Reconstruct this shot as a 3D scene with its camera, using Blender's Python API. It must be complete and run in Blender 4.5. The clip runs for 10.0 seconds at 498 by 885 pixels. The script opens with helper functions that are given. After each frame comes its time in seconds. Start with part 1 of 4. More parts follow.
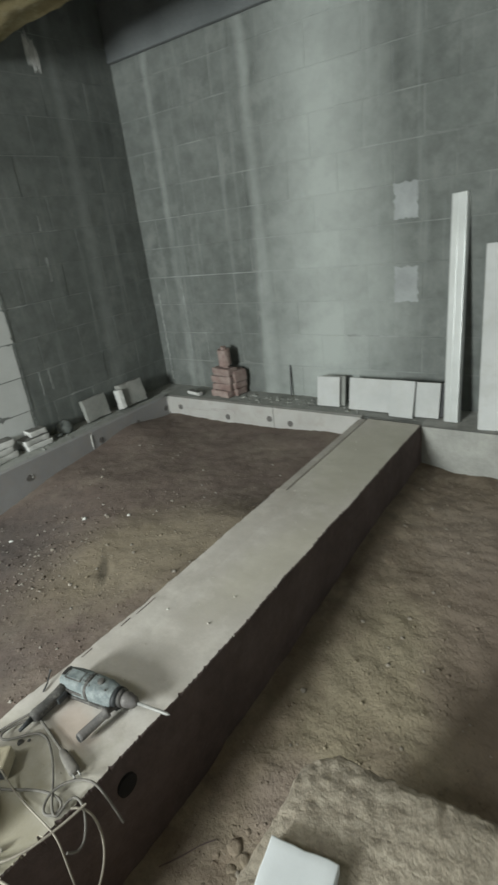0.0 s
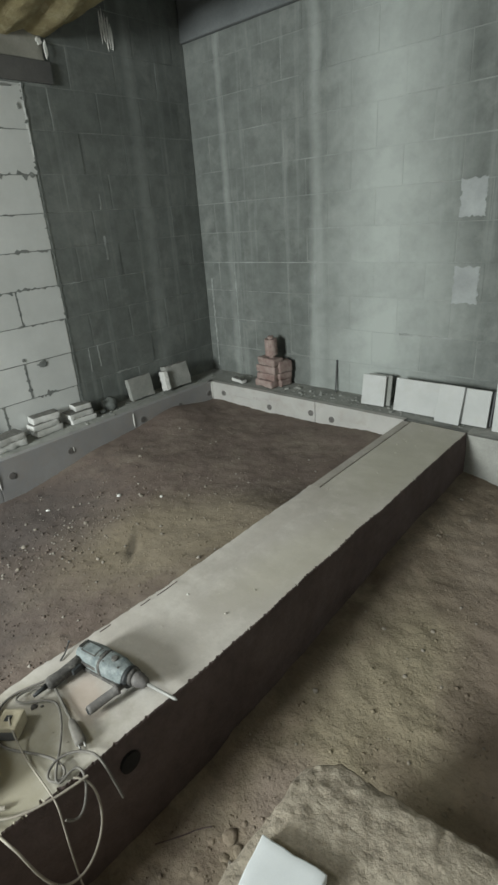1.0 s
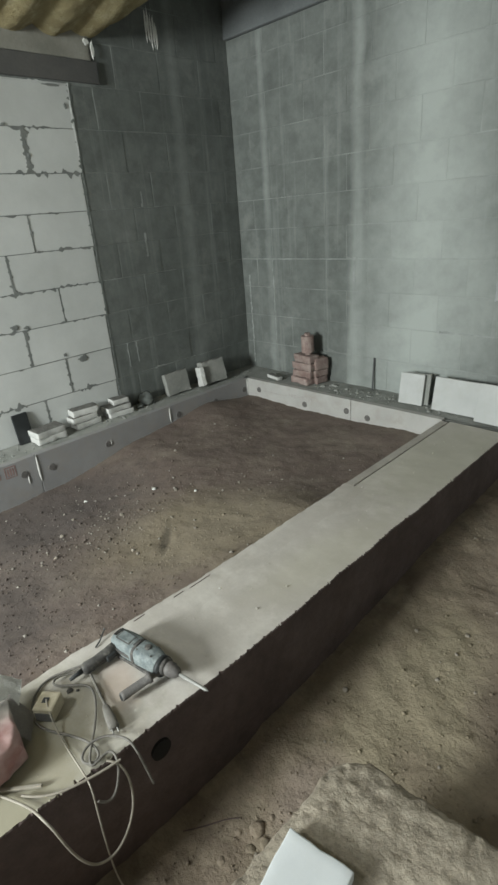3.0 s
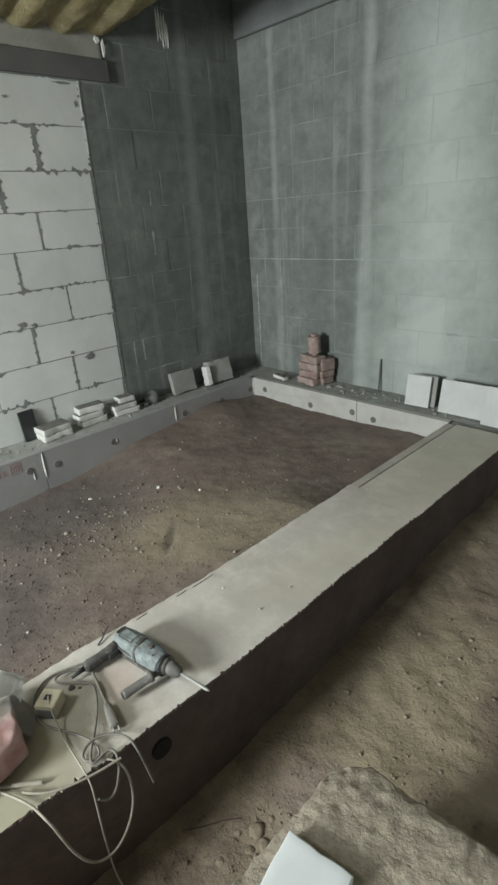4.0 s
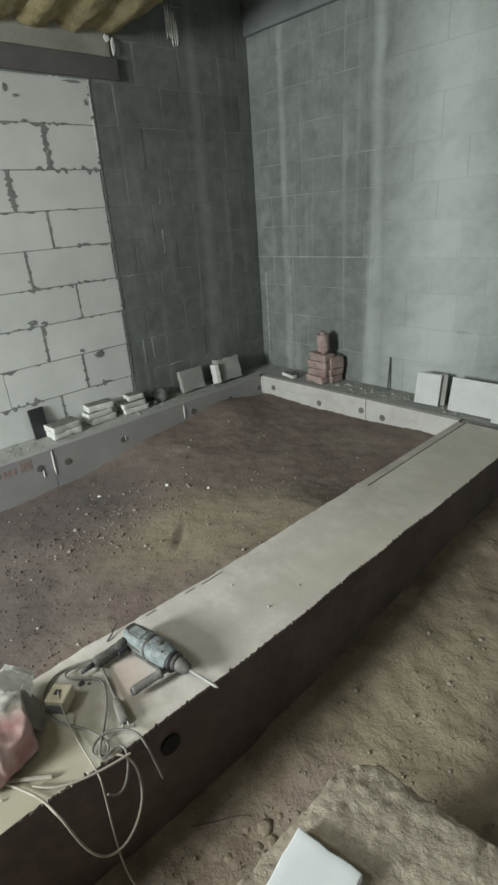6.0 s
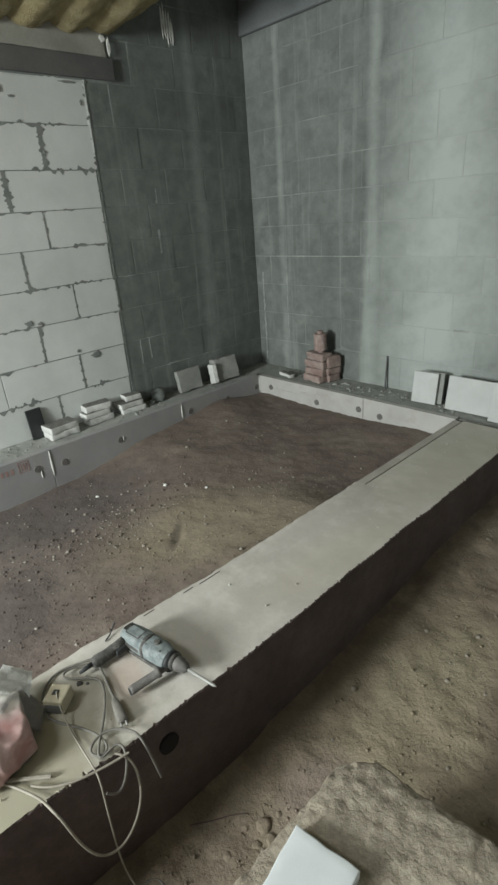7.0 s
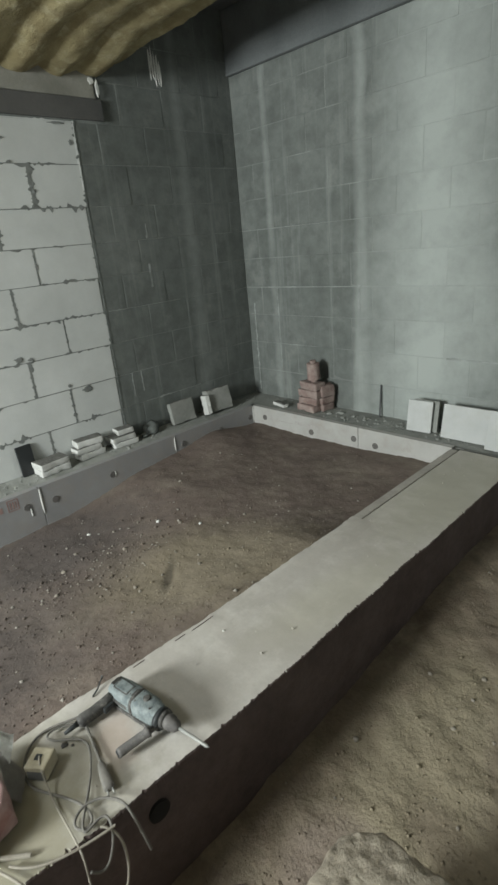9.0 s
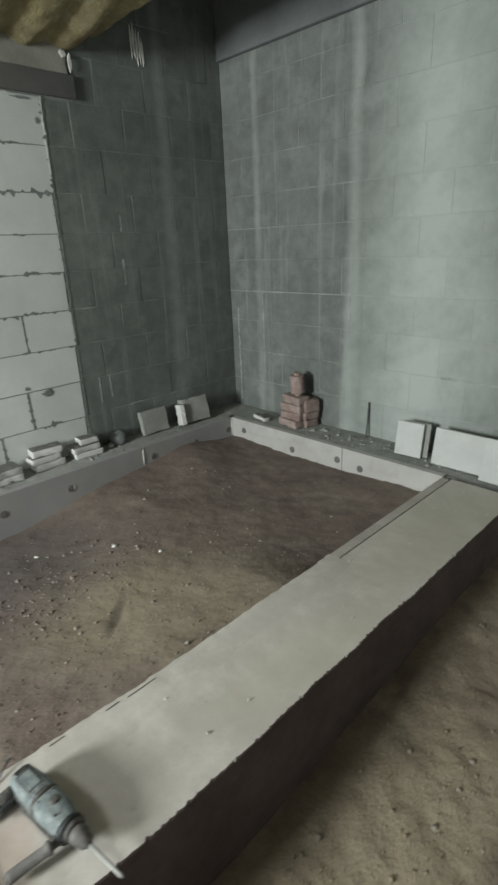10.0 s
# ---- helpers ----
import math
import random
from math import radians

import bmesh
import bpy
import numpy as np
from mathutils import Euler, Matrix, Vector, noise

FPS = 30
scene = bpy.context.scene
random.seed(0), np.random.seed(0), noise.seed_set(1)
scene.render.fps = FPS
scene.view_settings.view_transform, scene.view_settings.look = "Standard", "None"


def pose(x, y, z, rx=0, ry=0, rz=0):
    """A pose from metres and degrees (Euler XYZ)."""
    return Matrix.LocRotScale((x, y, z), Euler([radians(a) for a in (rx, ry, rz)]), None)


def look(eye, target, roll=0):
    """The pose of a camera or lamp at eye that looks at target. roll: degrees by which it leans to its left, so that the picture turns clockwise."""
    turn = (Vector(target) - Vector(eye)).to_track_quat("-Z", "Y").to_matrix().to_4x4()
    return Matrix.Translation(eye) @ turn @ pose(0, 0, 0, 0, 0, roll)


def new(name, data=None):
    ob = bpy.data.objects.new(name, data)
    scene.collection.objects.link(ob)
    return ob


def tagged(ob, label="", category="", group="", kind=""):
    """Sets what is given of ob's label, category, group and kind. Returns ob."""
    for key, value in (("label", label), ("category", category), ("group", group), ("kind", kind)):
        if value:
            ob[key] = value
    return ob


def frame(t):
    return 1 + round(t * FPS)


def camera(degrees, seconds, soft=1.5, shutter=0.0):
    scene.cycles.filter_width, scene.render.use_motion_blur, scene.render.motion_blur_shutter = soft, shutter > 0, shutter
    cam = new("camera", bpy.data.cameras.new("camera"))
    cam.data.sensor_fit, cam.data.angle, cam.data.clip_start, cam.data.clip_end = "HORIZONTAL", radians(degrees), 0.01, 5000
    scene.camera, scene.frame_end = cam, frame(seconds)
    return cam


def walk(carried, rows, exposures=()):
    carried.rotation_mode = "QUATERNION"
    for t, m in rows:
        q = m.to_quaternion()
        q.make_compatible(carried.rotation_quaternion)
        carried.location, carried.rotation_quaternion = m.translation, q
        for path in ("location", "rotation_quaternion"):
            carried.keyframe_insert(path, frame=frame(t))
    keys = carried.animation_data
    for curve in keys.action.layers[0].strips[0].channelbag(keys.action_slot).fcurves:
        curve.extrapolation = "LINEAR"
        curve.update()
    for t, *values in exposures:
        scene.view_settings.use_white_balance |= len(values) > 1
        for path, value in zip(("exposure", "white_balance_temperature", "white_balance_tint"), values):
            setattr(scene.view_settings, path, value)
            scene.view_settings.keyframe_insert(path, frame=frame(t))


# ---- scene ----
cam = camera(51.0, 10.0, soft=2.7, shutter=0.5)
PATH = [
    (0, (3.463, -3.38, 1.434), (2.348, -1.912, 0.659), -7.3),
    (0.5, (3.463, -3.334, 1.45), (2.226, -1.963, 0.681), -5.8),
    (1, (3.481, -3.333, 1.441), (2.242, -1.982, 0.64), -4.3),
    (1.5, (3.475, -3.344, 1.446), (2.193, -2.036, 0.642), -4.2),
    (2, (3.476, -3.344, 1.438), (2.156, -2.072, 0.639), -4.8),
    (2.5, (3.482, -3.345, 1.441), (2.158, -2.078, 0.64), -4.9),
    (4, (3.479, -3.34, 1.442), (2.136, -2.095, 0.64), -4.1),
    (4.5, (3.473, -3.343, 1.443), (2.132, -2.096, 0.64), -4.1),
    (5, (3.476, -3.344, 1.441), (2.108, -2.125, 0.639), -4.4),
    (5.5, (3.475, -3.344, 1.438), (2.11, -2.123, 0.634), -4.3),
    (7, (3.484, -3.342, 1.439), (2.125, -2.117, 0.632), -4.6),
    (7.5, (3.485, -3.342, 1.434), (2.129, -2.113, 0.627), -4.6),
    (8, (3.482, -3.344, 1.439), (2.13, -2.113, 0.629), -4.6),
    (8.2, (3.466, -3.328, 1.444), (2.104, -2.083, 0.674), -4.54),
    (8.3, (3.459, -3.32, 1.446), (2.092, -2.069, 0.694), -4.52),
    (8.5, (3.455, -3.316, 1.447), (2.085, -2.061, 0.706), -4.5),
    (9, (3.447, -3.27, 1.468), (2.075, -2.007, 0.747), -5.5),
    (9.5, (3.313, -3.132, 1.449), (1.942, -1.865, 0.73), -5.6),
    (10, (3.265, -2.947, 1.429), (1.919, -1.651, 0.718), -2.6),
]
walk(cam, [(t, look(eye, target, roll)) for t, eye, target, roll in PATH],
     [(0, -0.02), (1, -0.01), (2, 0.05), (5, 0.07), (7.5, 0.0), (10, 0.0)])

# ---- world and light ----
world = bpy.data.worlds.new("daylight")
scene.world = world
world.use_nodes = True
wn, wl = world.node_tree.nodes, world.node_tree.links
sky = wn.new("ShaderNodeTexSky")
sky.sky_type = "NISHITA"
sky.sun_disc = False
sky.sun_elevation, sky.sun_rotation = radians(35), radians(250)
wl.new(sky.outputs[0], wn["Background"].inputs[0])
wn["Background"].inputs[1].default_value = 0.1

# Lamp in an unseen window opening, assumed behind the camera.
lamp = bpy.data.lights.new("assumed_opening_light", "AREA")
lamp.shape, lamp.size, lamp.size_y = "RECTANGLE", 1.1, 1.3
lamp.energy, lamp.color = 510.0, (0.94, 1.0, 0.97)
daylight = new("assumed_opening_light", lamp)
daylight.matrix_world = look((1.35, -7.8, 1.97), (1.45, -2.0, 1.5))

# Second added lamp, in an unseen assumed hatch, for steeper light.
hatch_light = bpy.data.lights.new("assumed_hatch_light", "AREA")
hatch_light.shape, hatch_light.size, hatch_light.size_y = "RECTANGLE", 0.85, 1.1
hatch_light.energy, hatch_light.color = 86.0, (0.95, 1.0, 0.965)
hatch = new("assumed_hatch_light", hatch_light)
hatch.matrix_world = look((1.3, -5.3, 3.33), (1.45, -0.4, 1.2))


# ---- materials ----
def ramp(nt, fac, stops):
    n = nt.nodes.new("ShaderNodeValToRGB")
    while len(n.color_ramp.elements) < len(stops):
        n.color_ramp.elements.new(0.5)
    for e, (p, c) in zip(n.color_ramp.elements, stops):
        e.position = p
        e.color = (*c, 1) if len(c) == 3 else c
    nt.links.new(fac, n.inputs[0])
    return n.outputs[0]


def noise_of(nt, vec, scale, detail=6.0, rough=0.6, stretch=None):
    n = nt.nodes.new("ShaderNodeTexNoise")
    n.inputs["Scale"].default_value, n.inputs["Detail"].default_value, n.inputs["Roughness"].default_value = scale, detail, rough
    if stretch:
        m = nt.nodes.new("ShaderNodeMapping")
        m.inputs["Scale"].default_value = stretch
        nt.links.new(vec, m.inputs[0])
        vec = m.outputs[0]
    nt.links.new(vec, n.inputs["Vector"])
    return n.outputs["Fac"]


def mix(nt, fac, a, b, mode="MIX"):
    n = nt.nodes.new("ShaderNodeMix")
    n.data_type, n.blend_type = "RGBA", mode
    for sock, v in ((n.inputs[0], fac), (n.inputs[6], a), (n.inputs[7], b)):
        if isinstance(v, (int, float)):
            sock.default_value = v
        elif isinstance(v, tuple):
            sock.default_value = (*v, 1)
        else:
            nt.links.new(v, sock)
    return n.outputs[2]


def calc(nt, op, a, b=0.0, clamp=False):
    n = nt.nodes.new("ShaderNodeMath")
    n.operation, n.use_clamp = op, clamp
    for sock, v in zip(n.inputs, (a, b)):
        if isinstance(v, (int, float)):
            sock.default_value = v
        else:
            nt.links.new(v, sock)
    return n.outputs[0]


def surface(name, dark, light, scale=3.0, grain=60.0, rough=0.9, bump=0.3, metal=0.0, spread=0.0, dust=None, dust_at=(0.5, 0.7),
            streak=None, bands=(), pits=0.0, depth=0.01, speckle=0.4, mottle=0.0, top_dust=None, spots=()):
    """A worn surface: two tones at a large scale, grain at a small one, and where asked for dust patches, upright
    streaks, pits, and tone bands or spots, some of which paint light.
    """
    m = bpy.data.materials.new(name)
    m.use_nodes = True
    nt = m.node_tree
    bs = nt.nodes["Principled BSDF"]
    pos = nt.nodes.new("ShaderNodeNewGeometry").outputs["Position"]
    big = noise_of(nt, pos, scale)
    fine = noise_of(nt, pos, grain, 4.0, 0.7)
    col = ramp(nt, big, ((0.32, dark), (0.68, light)))
    col = mix(nt, speckle, col, ramp(nt, fine, ((0.25, (0.45, 0.45, 0.45)), (0.75, (1.0, 1.0, 1.0)))), "MULTIPLY")
    mid = noise_of(nt, pos, scale * 7.0, 5.0, 0.65)
    if mottle:
        col = mix(nt, mottle, col, ramp(nt, mid, ((0.3, (0.3, 0.3, 0.3)), (0.62, (1.0, 1.0, 1.0)))), "MULTIPLY")
    if dust:
        patch = ramp(nt, noise_of(nt, pos, scale * 2.3, 8.0, 0.7), ((dust_at[0], (0, 0, 0)), (dust_at[1], (1, 1, 1))))
        col = mix(nt, patch, col, dust)
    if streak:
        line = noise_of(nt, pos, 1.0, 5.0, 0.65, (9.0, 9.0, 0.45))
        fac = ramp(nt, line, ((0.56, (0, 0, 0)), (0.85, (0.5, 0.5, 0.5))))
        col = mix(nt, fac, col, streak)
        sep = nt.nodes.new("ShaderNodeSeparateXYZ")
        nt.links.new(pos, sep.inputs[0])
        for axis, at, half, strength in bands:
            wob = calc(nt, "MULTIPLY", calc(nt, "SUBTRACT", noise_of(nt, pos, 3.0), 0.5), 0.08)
            # bands shrink with height, as the painted light pool does
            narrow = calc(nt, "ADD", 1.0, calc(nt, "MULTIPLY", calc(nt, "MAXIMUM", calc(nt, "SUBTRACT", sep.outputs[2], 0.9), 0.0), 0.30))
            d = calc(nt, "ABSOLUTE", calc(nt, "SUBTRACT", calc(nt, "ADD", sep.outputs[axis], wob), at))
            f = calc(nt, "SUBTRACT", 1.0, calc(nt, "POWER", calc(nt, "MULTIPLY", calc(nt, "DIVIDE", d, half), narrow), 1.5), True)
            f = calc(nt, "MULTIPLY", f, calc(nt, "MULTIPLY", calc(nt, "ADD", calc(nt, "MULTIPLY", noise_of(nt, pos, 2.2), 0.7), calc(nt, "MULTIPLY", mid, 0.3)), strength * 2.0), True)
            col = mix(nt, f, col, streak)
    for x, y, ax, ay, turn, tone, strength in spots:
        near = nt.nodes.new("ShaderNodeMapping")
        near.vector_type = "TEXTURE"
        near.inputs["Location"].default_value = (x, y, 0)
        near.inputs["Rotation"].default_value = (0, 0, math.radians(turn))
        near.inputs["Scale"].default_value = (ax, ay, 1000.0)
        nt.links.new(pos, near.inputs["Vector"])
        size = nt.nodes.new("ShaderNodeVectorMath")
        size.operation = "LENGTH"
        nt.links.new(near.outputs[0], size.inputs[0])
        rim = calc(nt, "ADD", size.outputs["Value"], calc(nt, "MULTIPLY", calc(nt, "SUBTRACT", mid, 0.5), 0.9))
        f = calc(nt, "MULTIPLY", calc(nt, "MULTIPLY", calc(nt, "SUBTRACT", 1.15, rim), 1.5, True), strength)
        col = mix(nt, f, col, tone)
    if spread:
        info = nt.nodes.new("ShaderNodeObjectInfo")
        v = calc(nt, "ADD", calc(nt, "MULTIPLY", info.outputs["Random"], spread), 1.0 - spread / 2)
        hsv = nt.nodes.new("ShaderNodeHueSaturation")
        nt.links.new(v, hsv.inputs["Value"])
        nt.links.new(col, hsv.inputs["Color"])
        col = hsv.outputs[0]
    if top_dust:
        nz = nt.nodes.new("ShaderNodeSeparateXYZ")
        nt.links.new(nt.nodes["Geometry"].outputs["Normal"], nz.inputs[0])
        lies = calc(nt, "MULTIPLY", calc(nt, "SUBTRACT", nz.outputs[2], 0.55), 4.0, True)
        col = mix(nt, calc(nt, "MULTIPLY", lies, calc(nt, "ADD", mid, 0.45, True)), col, top_dust)
    height = calc(nt, "ADD", calc(nt, "ADD", calc(nt, "MULTIPLY", big, 0.6), calc(nt, "MULTIPLY", mid, mottle)), calc(nt, "MULTIPLY", fine, 0.5))
    if pits:
        hole = ramp(nt, noise_of(nt, pos, grain * 0.7, 2.0, 0.5), ((0.3, (0, 0, 0)), (0.42, (1, 1, 1))))
        height = calc(nt, "ADD", height, calc(nt, "MULTIPLY", hole, pits))
        col = mix(nt, 0.5, col, mix(nt, hole, dark, col))
    bm_node = nt.nodes.new("ShaderNodeBump")
    bm_node.inputs["Strength"].default_value, bm_node.inputs["Distance"].default_value = bump, depth
    nt.links.new(height, bm_node.inputs["Height"])
    nt.links.new(bm_node.outputs[0], bs.inputs["Normal"])
    nt.links.new(col, bs.inputs["Base Color"])
    bs.inputs["Metallic"].default_value = metal
    nt.links.new(calc(nt, "ADD", calc(nt, "MULTIPLY", fine, 0.15), rough - 0.1, True), bs.inputs["Roughness"])
    return m


AAC = surface("aerated_concrete", (0.50, 0.515, 0.505), (0.60, 0.615, 0.605), 2.5, 140, 0.95, 0.2, spread=0.07, depth=0.003, speckle=0.12)
# Narrow pale streaks; the last, wide band paints a pool of light.
STREAKS_AND_POOL = ((0, 0.06, 0.06, 0.3), (0, 0.99, 0.09, 0.40), (1, -0.25, 0.10, 0.22), (0, 1.58, 0.76, 0.86))
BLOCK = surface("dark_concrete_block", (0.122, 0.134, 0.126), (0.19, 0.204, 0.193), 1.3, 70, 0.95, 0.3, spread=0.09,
                dust=(0.245, 0.257, 0.242), dust_at=(0.54, 0.88), streak=(0.345, 0.371, 0.355), depth=0.004, speckle=0.25, mottle=0.38, bands=STREAKS_AND_POOL)
MORTAR_DARK = surface("grey_mortar", (0.16, 0.17, 0.165), (0.24, 0.25, 0.24), 8, 120, 0.95, 0.6)
MORTAR_PALE = surface("lime_mortar", (0.12, 0.13, 0.122), (0.25, 0.268, 0.255), 3.4, 90, 0.95, 0.6, streak=(0.33, 0.355, 0.34), bands=STREAKS_AND_POOL)
RENDER = surface("grey_render", (0.24, 0.235, 0.205), (0.36, 0.35, 0.31), 3, 70, 0.95, 0.4)
# Olive and pink dust spots; the far-end one also paints in weaker light.
CONCRETE = surface("foundation_concrete", (0.44, 0.408, 0.37), (0.54, 0.507, 0.47), 2.0, 110, 0.9, 0.25, dust=(0.59, 0.565, 0.525), dust_at=(0.48, 0.75), depth=0.004, speckle=0.2, mottle=0.10,
                   spots=((2.2, -3.40, 0.40, 0.60, 0, (0.30, 0.278, 0.205), 0.95), (2.25, -0.55, 0.35, 0.75, 0, (0.40, 0.385, 0.31), 0.6), (2.3, -1.75, 0.16, 0.5, -8, (0.46, 0.435, 0.36), 0.5),
                          (2.165, -2.80, 0.13, 0.07, -20, (0.50, 0.40, 0.345), 0.6), (2.24, -3.12, 0.16, 0.08, 20, (0.33, 0.30, 0.23), 0.6)))
LEDGE = surface("dusty_ledge_concrete", (0.215, 0.222, 0.205), (0.345, 0.352, 0.33), 4, 100, 0.95, 0.6, depth=0.008)
STEP = surface("pale_foundation_step", (0.31, 0.312, 0.29), (0.45, 0.45, 0.42), 4, 100, 0.95, 0.6, depth=0.008, mottle=0.2)
# Reddish brown for the beam's outer side, with its shade put into the colour.
BEAM_SHADE = surface("shaded_beam_concrete", (0.080, 0.056, 0.053), (0.140, 0.103, 0.097), 3, 90, 0.95, 0.5, depth=0.008, mottle=0.35)
# Same foam as XPS_PALE; the dimmer light on the west boards is coloured in.
XPS = surface("shaded_foam_board", (0.235, 0.232, 0.236), (0.30, 0.297, 0.30), 3, 160, 0.85, 0.12, speckle=0.15, dust=(0.27, 0.245, 0.225), dust_at=(0.46, 0.8), depth=0.003)
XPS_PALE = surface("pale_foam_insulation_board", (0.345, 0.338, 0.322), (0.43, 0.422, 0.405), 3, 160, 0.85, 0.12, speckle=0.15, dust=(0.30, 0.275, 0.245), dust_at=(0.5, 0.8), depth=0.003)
BOARD_TOP = surface("mortar_stained_foam_board", (0.36, 0.335, 0.30), (0.46, 0.43, 0.39), 6, 120, 0.9, 0.3, speckle=0.2, mottle=0.2, depth=0.004)
# Yellowish dry soil, paled further to paint the pool of light on it.
LIT_DRY = (0.255, 0.215, 0.152)
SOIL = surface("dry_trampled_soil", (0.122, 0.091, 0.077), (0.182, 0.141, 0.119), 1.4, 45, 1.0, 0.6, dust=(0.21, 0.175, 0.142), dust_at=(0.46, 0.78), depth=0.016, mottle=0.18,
               speckle=0.3, spots=((1.50, -1.85, 0.75, 0.55, 35, LIT_DRY, 0.75), (1.36, -2.03, 0.19, 0.034, -42, (0.085, 0.070, 0.050), 0.9), (0.85, -2.35, 0.38, 0.75, 10, (0.115, 0.092, 0.082), 0.6), (0.35, -2.4, 0.5, 0.9, 0, (0.085, 0.070, 0.065), 0.85), (1.25, -3.1, 0.55, 0.6, 0, (0.085, 0.069, 0.063), 0.85)))
GROUND = surface("sandy_trodden_ground", (0.178, 0.138, 0.103), (0.278, 0.222, 0.166), 1.6, 55, 1.0, 0.7, dust=(0.34, 0.29, 0.22), dust_at=(0.5, 0.8), depth=0.020, mottle=0.55,
                 spots=((2.85, -1.9, 0.38, 0.9, 0, (0.305, 0.266, 0.182), 0.6), (3.15, -1.35, 0.30, 0.9, 12, (0.20, 0.155, 0.125), 0.7), (3.08, -1.75, 0.12, 0.22, 30, (0.135, 0.105, 0.078), 0.7), (2.98, -2.15, 0.16, 0.10, -20, (0.15, 0.118, 0.086), 0.6), (2.80, -1.20, 0.14, 0.20, 10, (0.16, 0.124, 0.095), 0.6), (3.25, -0.75, 0.2, 0.25, 0, (0.15, 0.117, 0.09), 0.6), (2.72, -2.45, 0.14, 0.20, 0, (0.27, 0.215, 0.185), 0.6), (2.95, -0.75, 0.35, 0.45, 0, (0.25, 0.205, 0.165), 0.6)))
PEBBLE = surface("pale_pebble", (0.22, 0.20, 0.175), (0.40, 0.37, 0.33), 40, 160, 0.95, 0.4)
STONE = surface("rubble_stone", (0.19, 0.165, 0.135), (0.34, 0.305, 0.26), 9, 120, 0.95, 0.6, spread=0.3)
ROCK = surface("crumbling_concrete", (0.28, 0.24, 0.187), (0.42, 0.365, 0.29), 8, 110, 0.98, 0.8, dust=(0.40, 0.355, 0.285), dust_at=(0.45, 0.72), pits=0.12, depth=0.008, mottle=0.5)
WOOL = surface("mineral_wool", (0.27, 0.215, 0.105), (0.48, 0.41, 0.23), 5, 90, 1.0, 1.0, dust=(0.56, 0.50, 0.33), dust_at=(0.5, 0.75), depth=0.03)
CEIL = surface("dark_concrete_ceiling", (0.10, 0.105, 0.11), (0.17, 0.175, 0.18), 2, 70, 0.95, 0.5)
RING = surface("grey_ring_beam_concrete", (0.13, 0.142, 0.145), (0.185, 0.198, 0.203), 2.2, 70, 0.95, 0.5)
LINTEL = surface("weathered_lintel", (0.075, 0.075, 0.075), (0.125, 0.122, 0.118), 4, 80, 0.8, 0.3)
STEEL = surface("dark_painted_steel", (0.05, 0.052, 0.055), (0.085, 0.088, 0.09), 5, 90, 0.6, 0.2)
BRICK = surface("red_clay_brick", (0.20, 0.130, 0.115), (0.28, 0.20, 0.182), 7, 110, 0.95, 0.5, dust=(0.33, 0.275, 0.25), dust_at=(0.4, 0.7), spread=0.2)
AAC_DUSTY = surface("dusty_aerated_offcut", (0.50, 0.50, 0.48), (0.64, 0.64, 0.62), 6, 140, 0.95, 0.3, speckle=0.15, mottle=0.2, top_dust=(0.105, 0.102, 0.093))
AAC_GREY = surface("grey_dusted_offcut", (0.21, 0.215, 0.20), (0.30, 0.30, 0.28), 6, 140, 0.95, 0.3, speckle=0.15, mottle=0.2, top_dust=(0.105, 0.102, 0.093))
WHITE = surface("white_board", (0.42, 0.43, 0.425), (0.52, 0.53, 0.525), 3, 120, 0.8, 0.06, speckle=0.1, dust=(0.40, 0.40, 0.38), dust_at=(0.5, 0.8))
TOOTH = surface("dusty_pale_block", (0.24, 0.255, 0.255), (0.36, 0.38, 0.38), 5, 100, 0.95, 0.2, speckle=0.15)
GALV = surface("pale_zinc_sheet", (0.58, 0.60, 0.59), (0.70, 0.72, 0.71), 4, 120, 0.38, 0.04, metal=0.35, speckle=0.1)
FOAM = surface("white_polystyrene", (0.60, 0.63, 0.65), (0.72, 0.75, 0.77), 5, 200, 0.8, 0.1, depth=0.002, speckle=0.08)
DARK = surface("black_plastic", (0.018, 0.02, 0.022), (0.03, 0.034, 0.036), 8, 120, 0.6, 0.2)
DOWEL = surface("grey_dowel_plastic", (0.085, 0.08, 0.078), (0.14, 0.13, 0.125), 20, 150, 0.7, 0.2, dust=(0.20, 0.19, 0.175), dust_at=(0.5, 0.8))
GLUE = surface("white_glue_foam", (0.66, 0.66, 0.63), (0.76, 0.76, 0.73), 12, 150, 0.9, 0.6)
PRINT = surface("red_print", (0.26, 0.15, 0.14), (0.32, 0.225, 0.21), 20, 150, 0.85, 0.1)
PRINT_GREY = surface("grey_print", (0.36, 0.34, 0.33), (0.46, 0.44, 0.42), 20, 150, 0.85, 0.1)
TOOL = surface("dusty_blue_grey_plastic", (0.12, 0.148, 0.155), (0.20, 0.235, 0.24), 18, 150, 0.75, 0.3, dust=(0.33, 0.36, 0.355), dust_at=(0.42, 0.80), mottle=0.25)
GRIP = surface("dusty_black_rubber", (0.04, 0.038, 0.036), (0.10, 0.095, 0.09), 20, 150, 0.85, 0.3, dust=(0.22, 0.21, 0.19), dust_at=(0.5, 0.75))
CHROME = surface("dusty_steel", (0.26, 0.26, 0.25), (0.42, 0.42, 0.40), 20, 150, 0.6, 0.2, metal=0.3)
CORD = surface("grey_rubber_cord", (0.13, 0.122, 0.110), (0.23, 0.216, 0.195), 25, 150, 0.8, 0.2)
CORD_PALE = surface("pale_grey_cord", (0.27, 0.24, 0.20), (0.38, 0.35, 0.295), 25, 150, 0.75, 0.2)
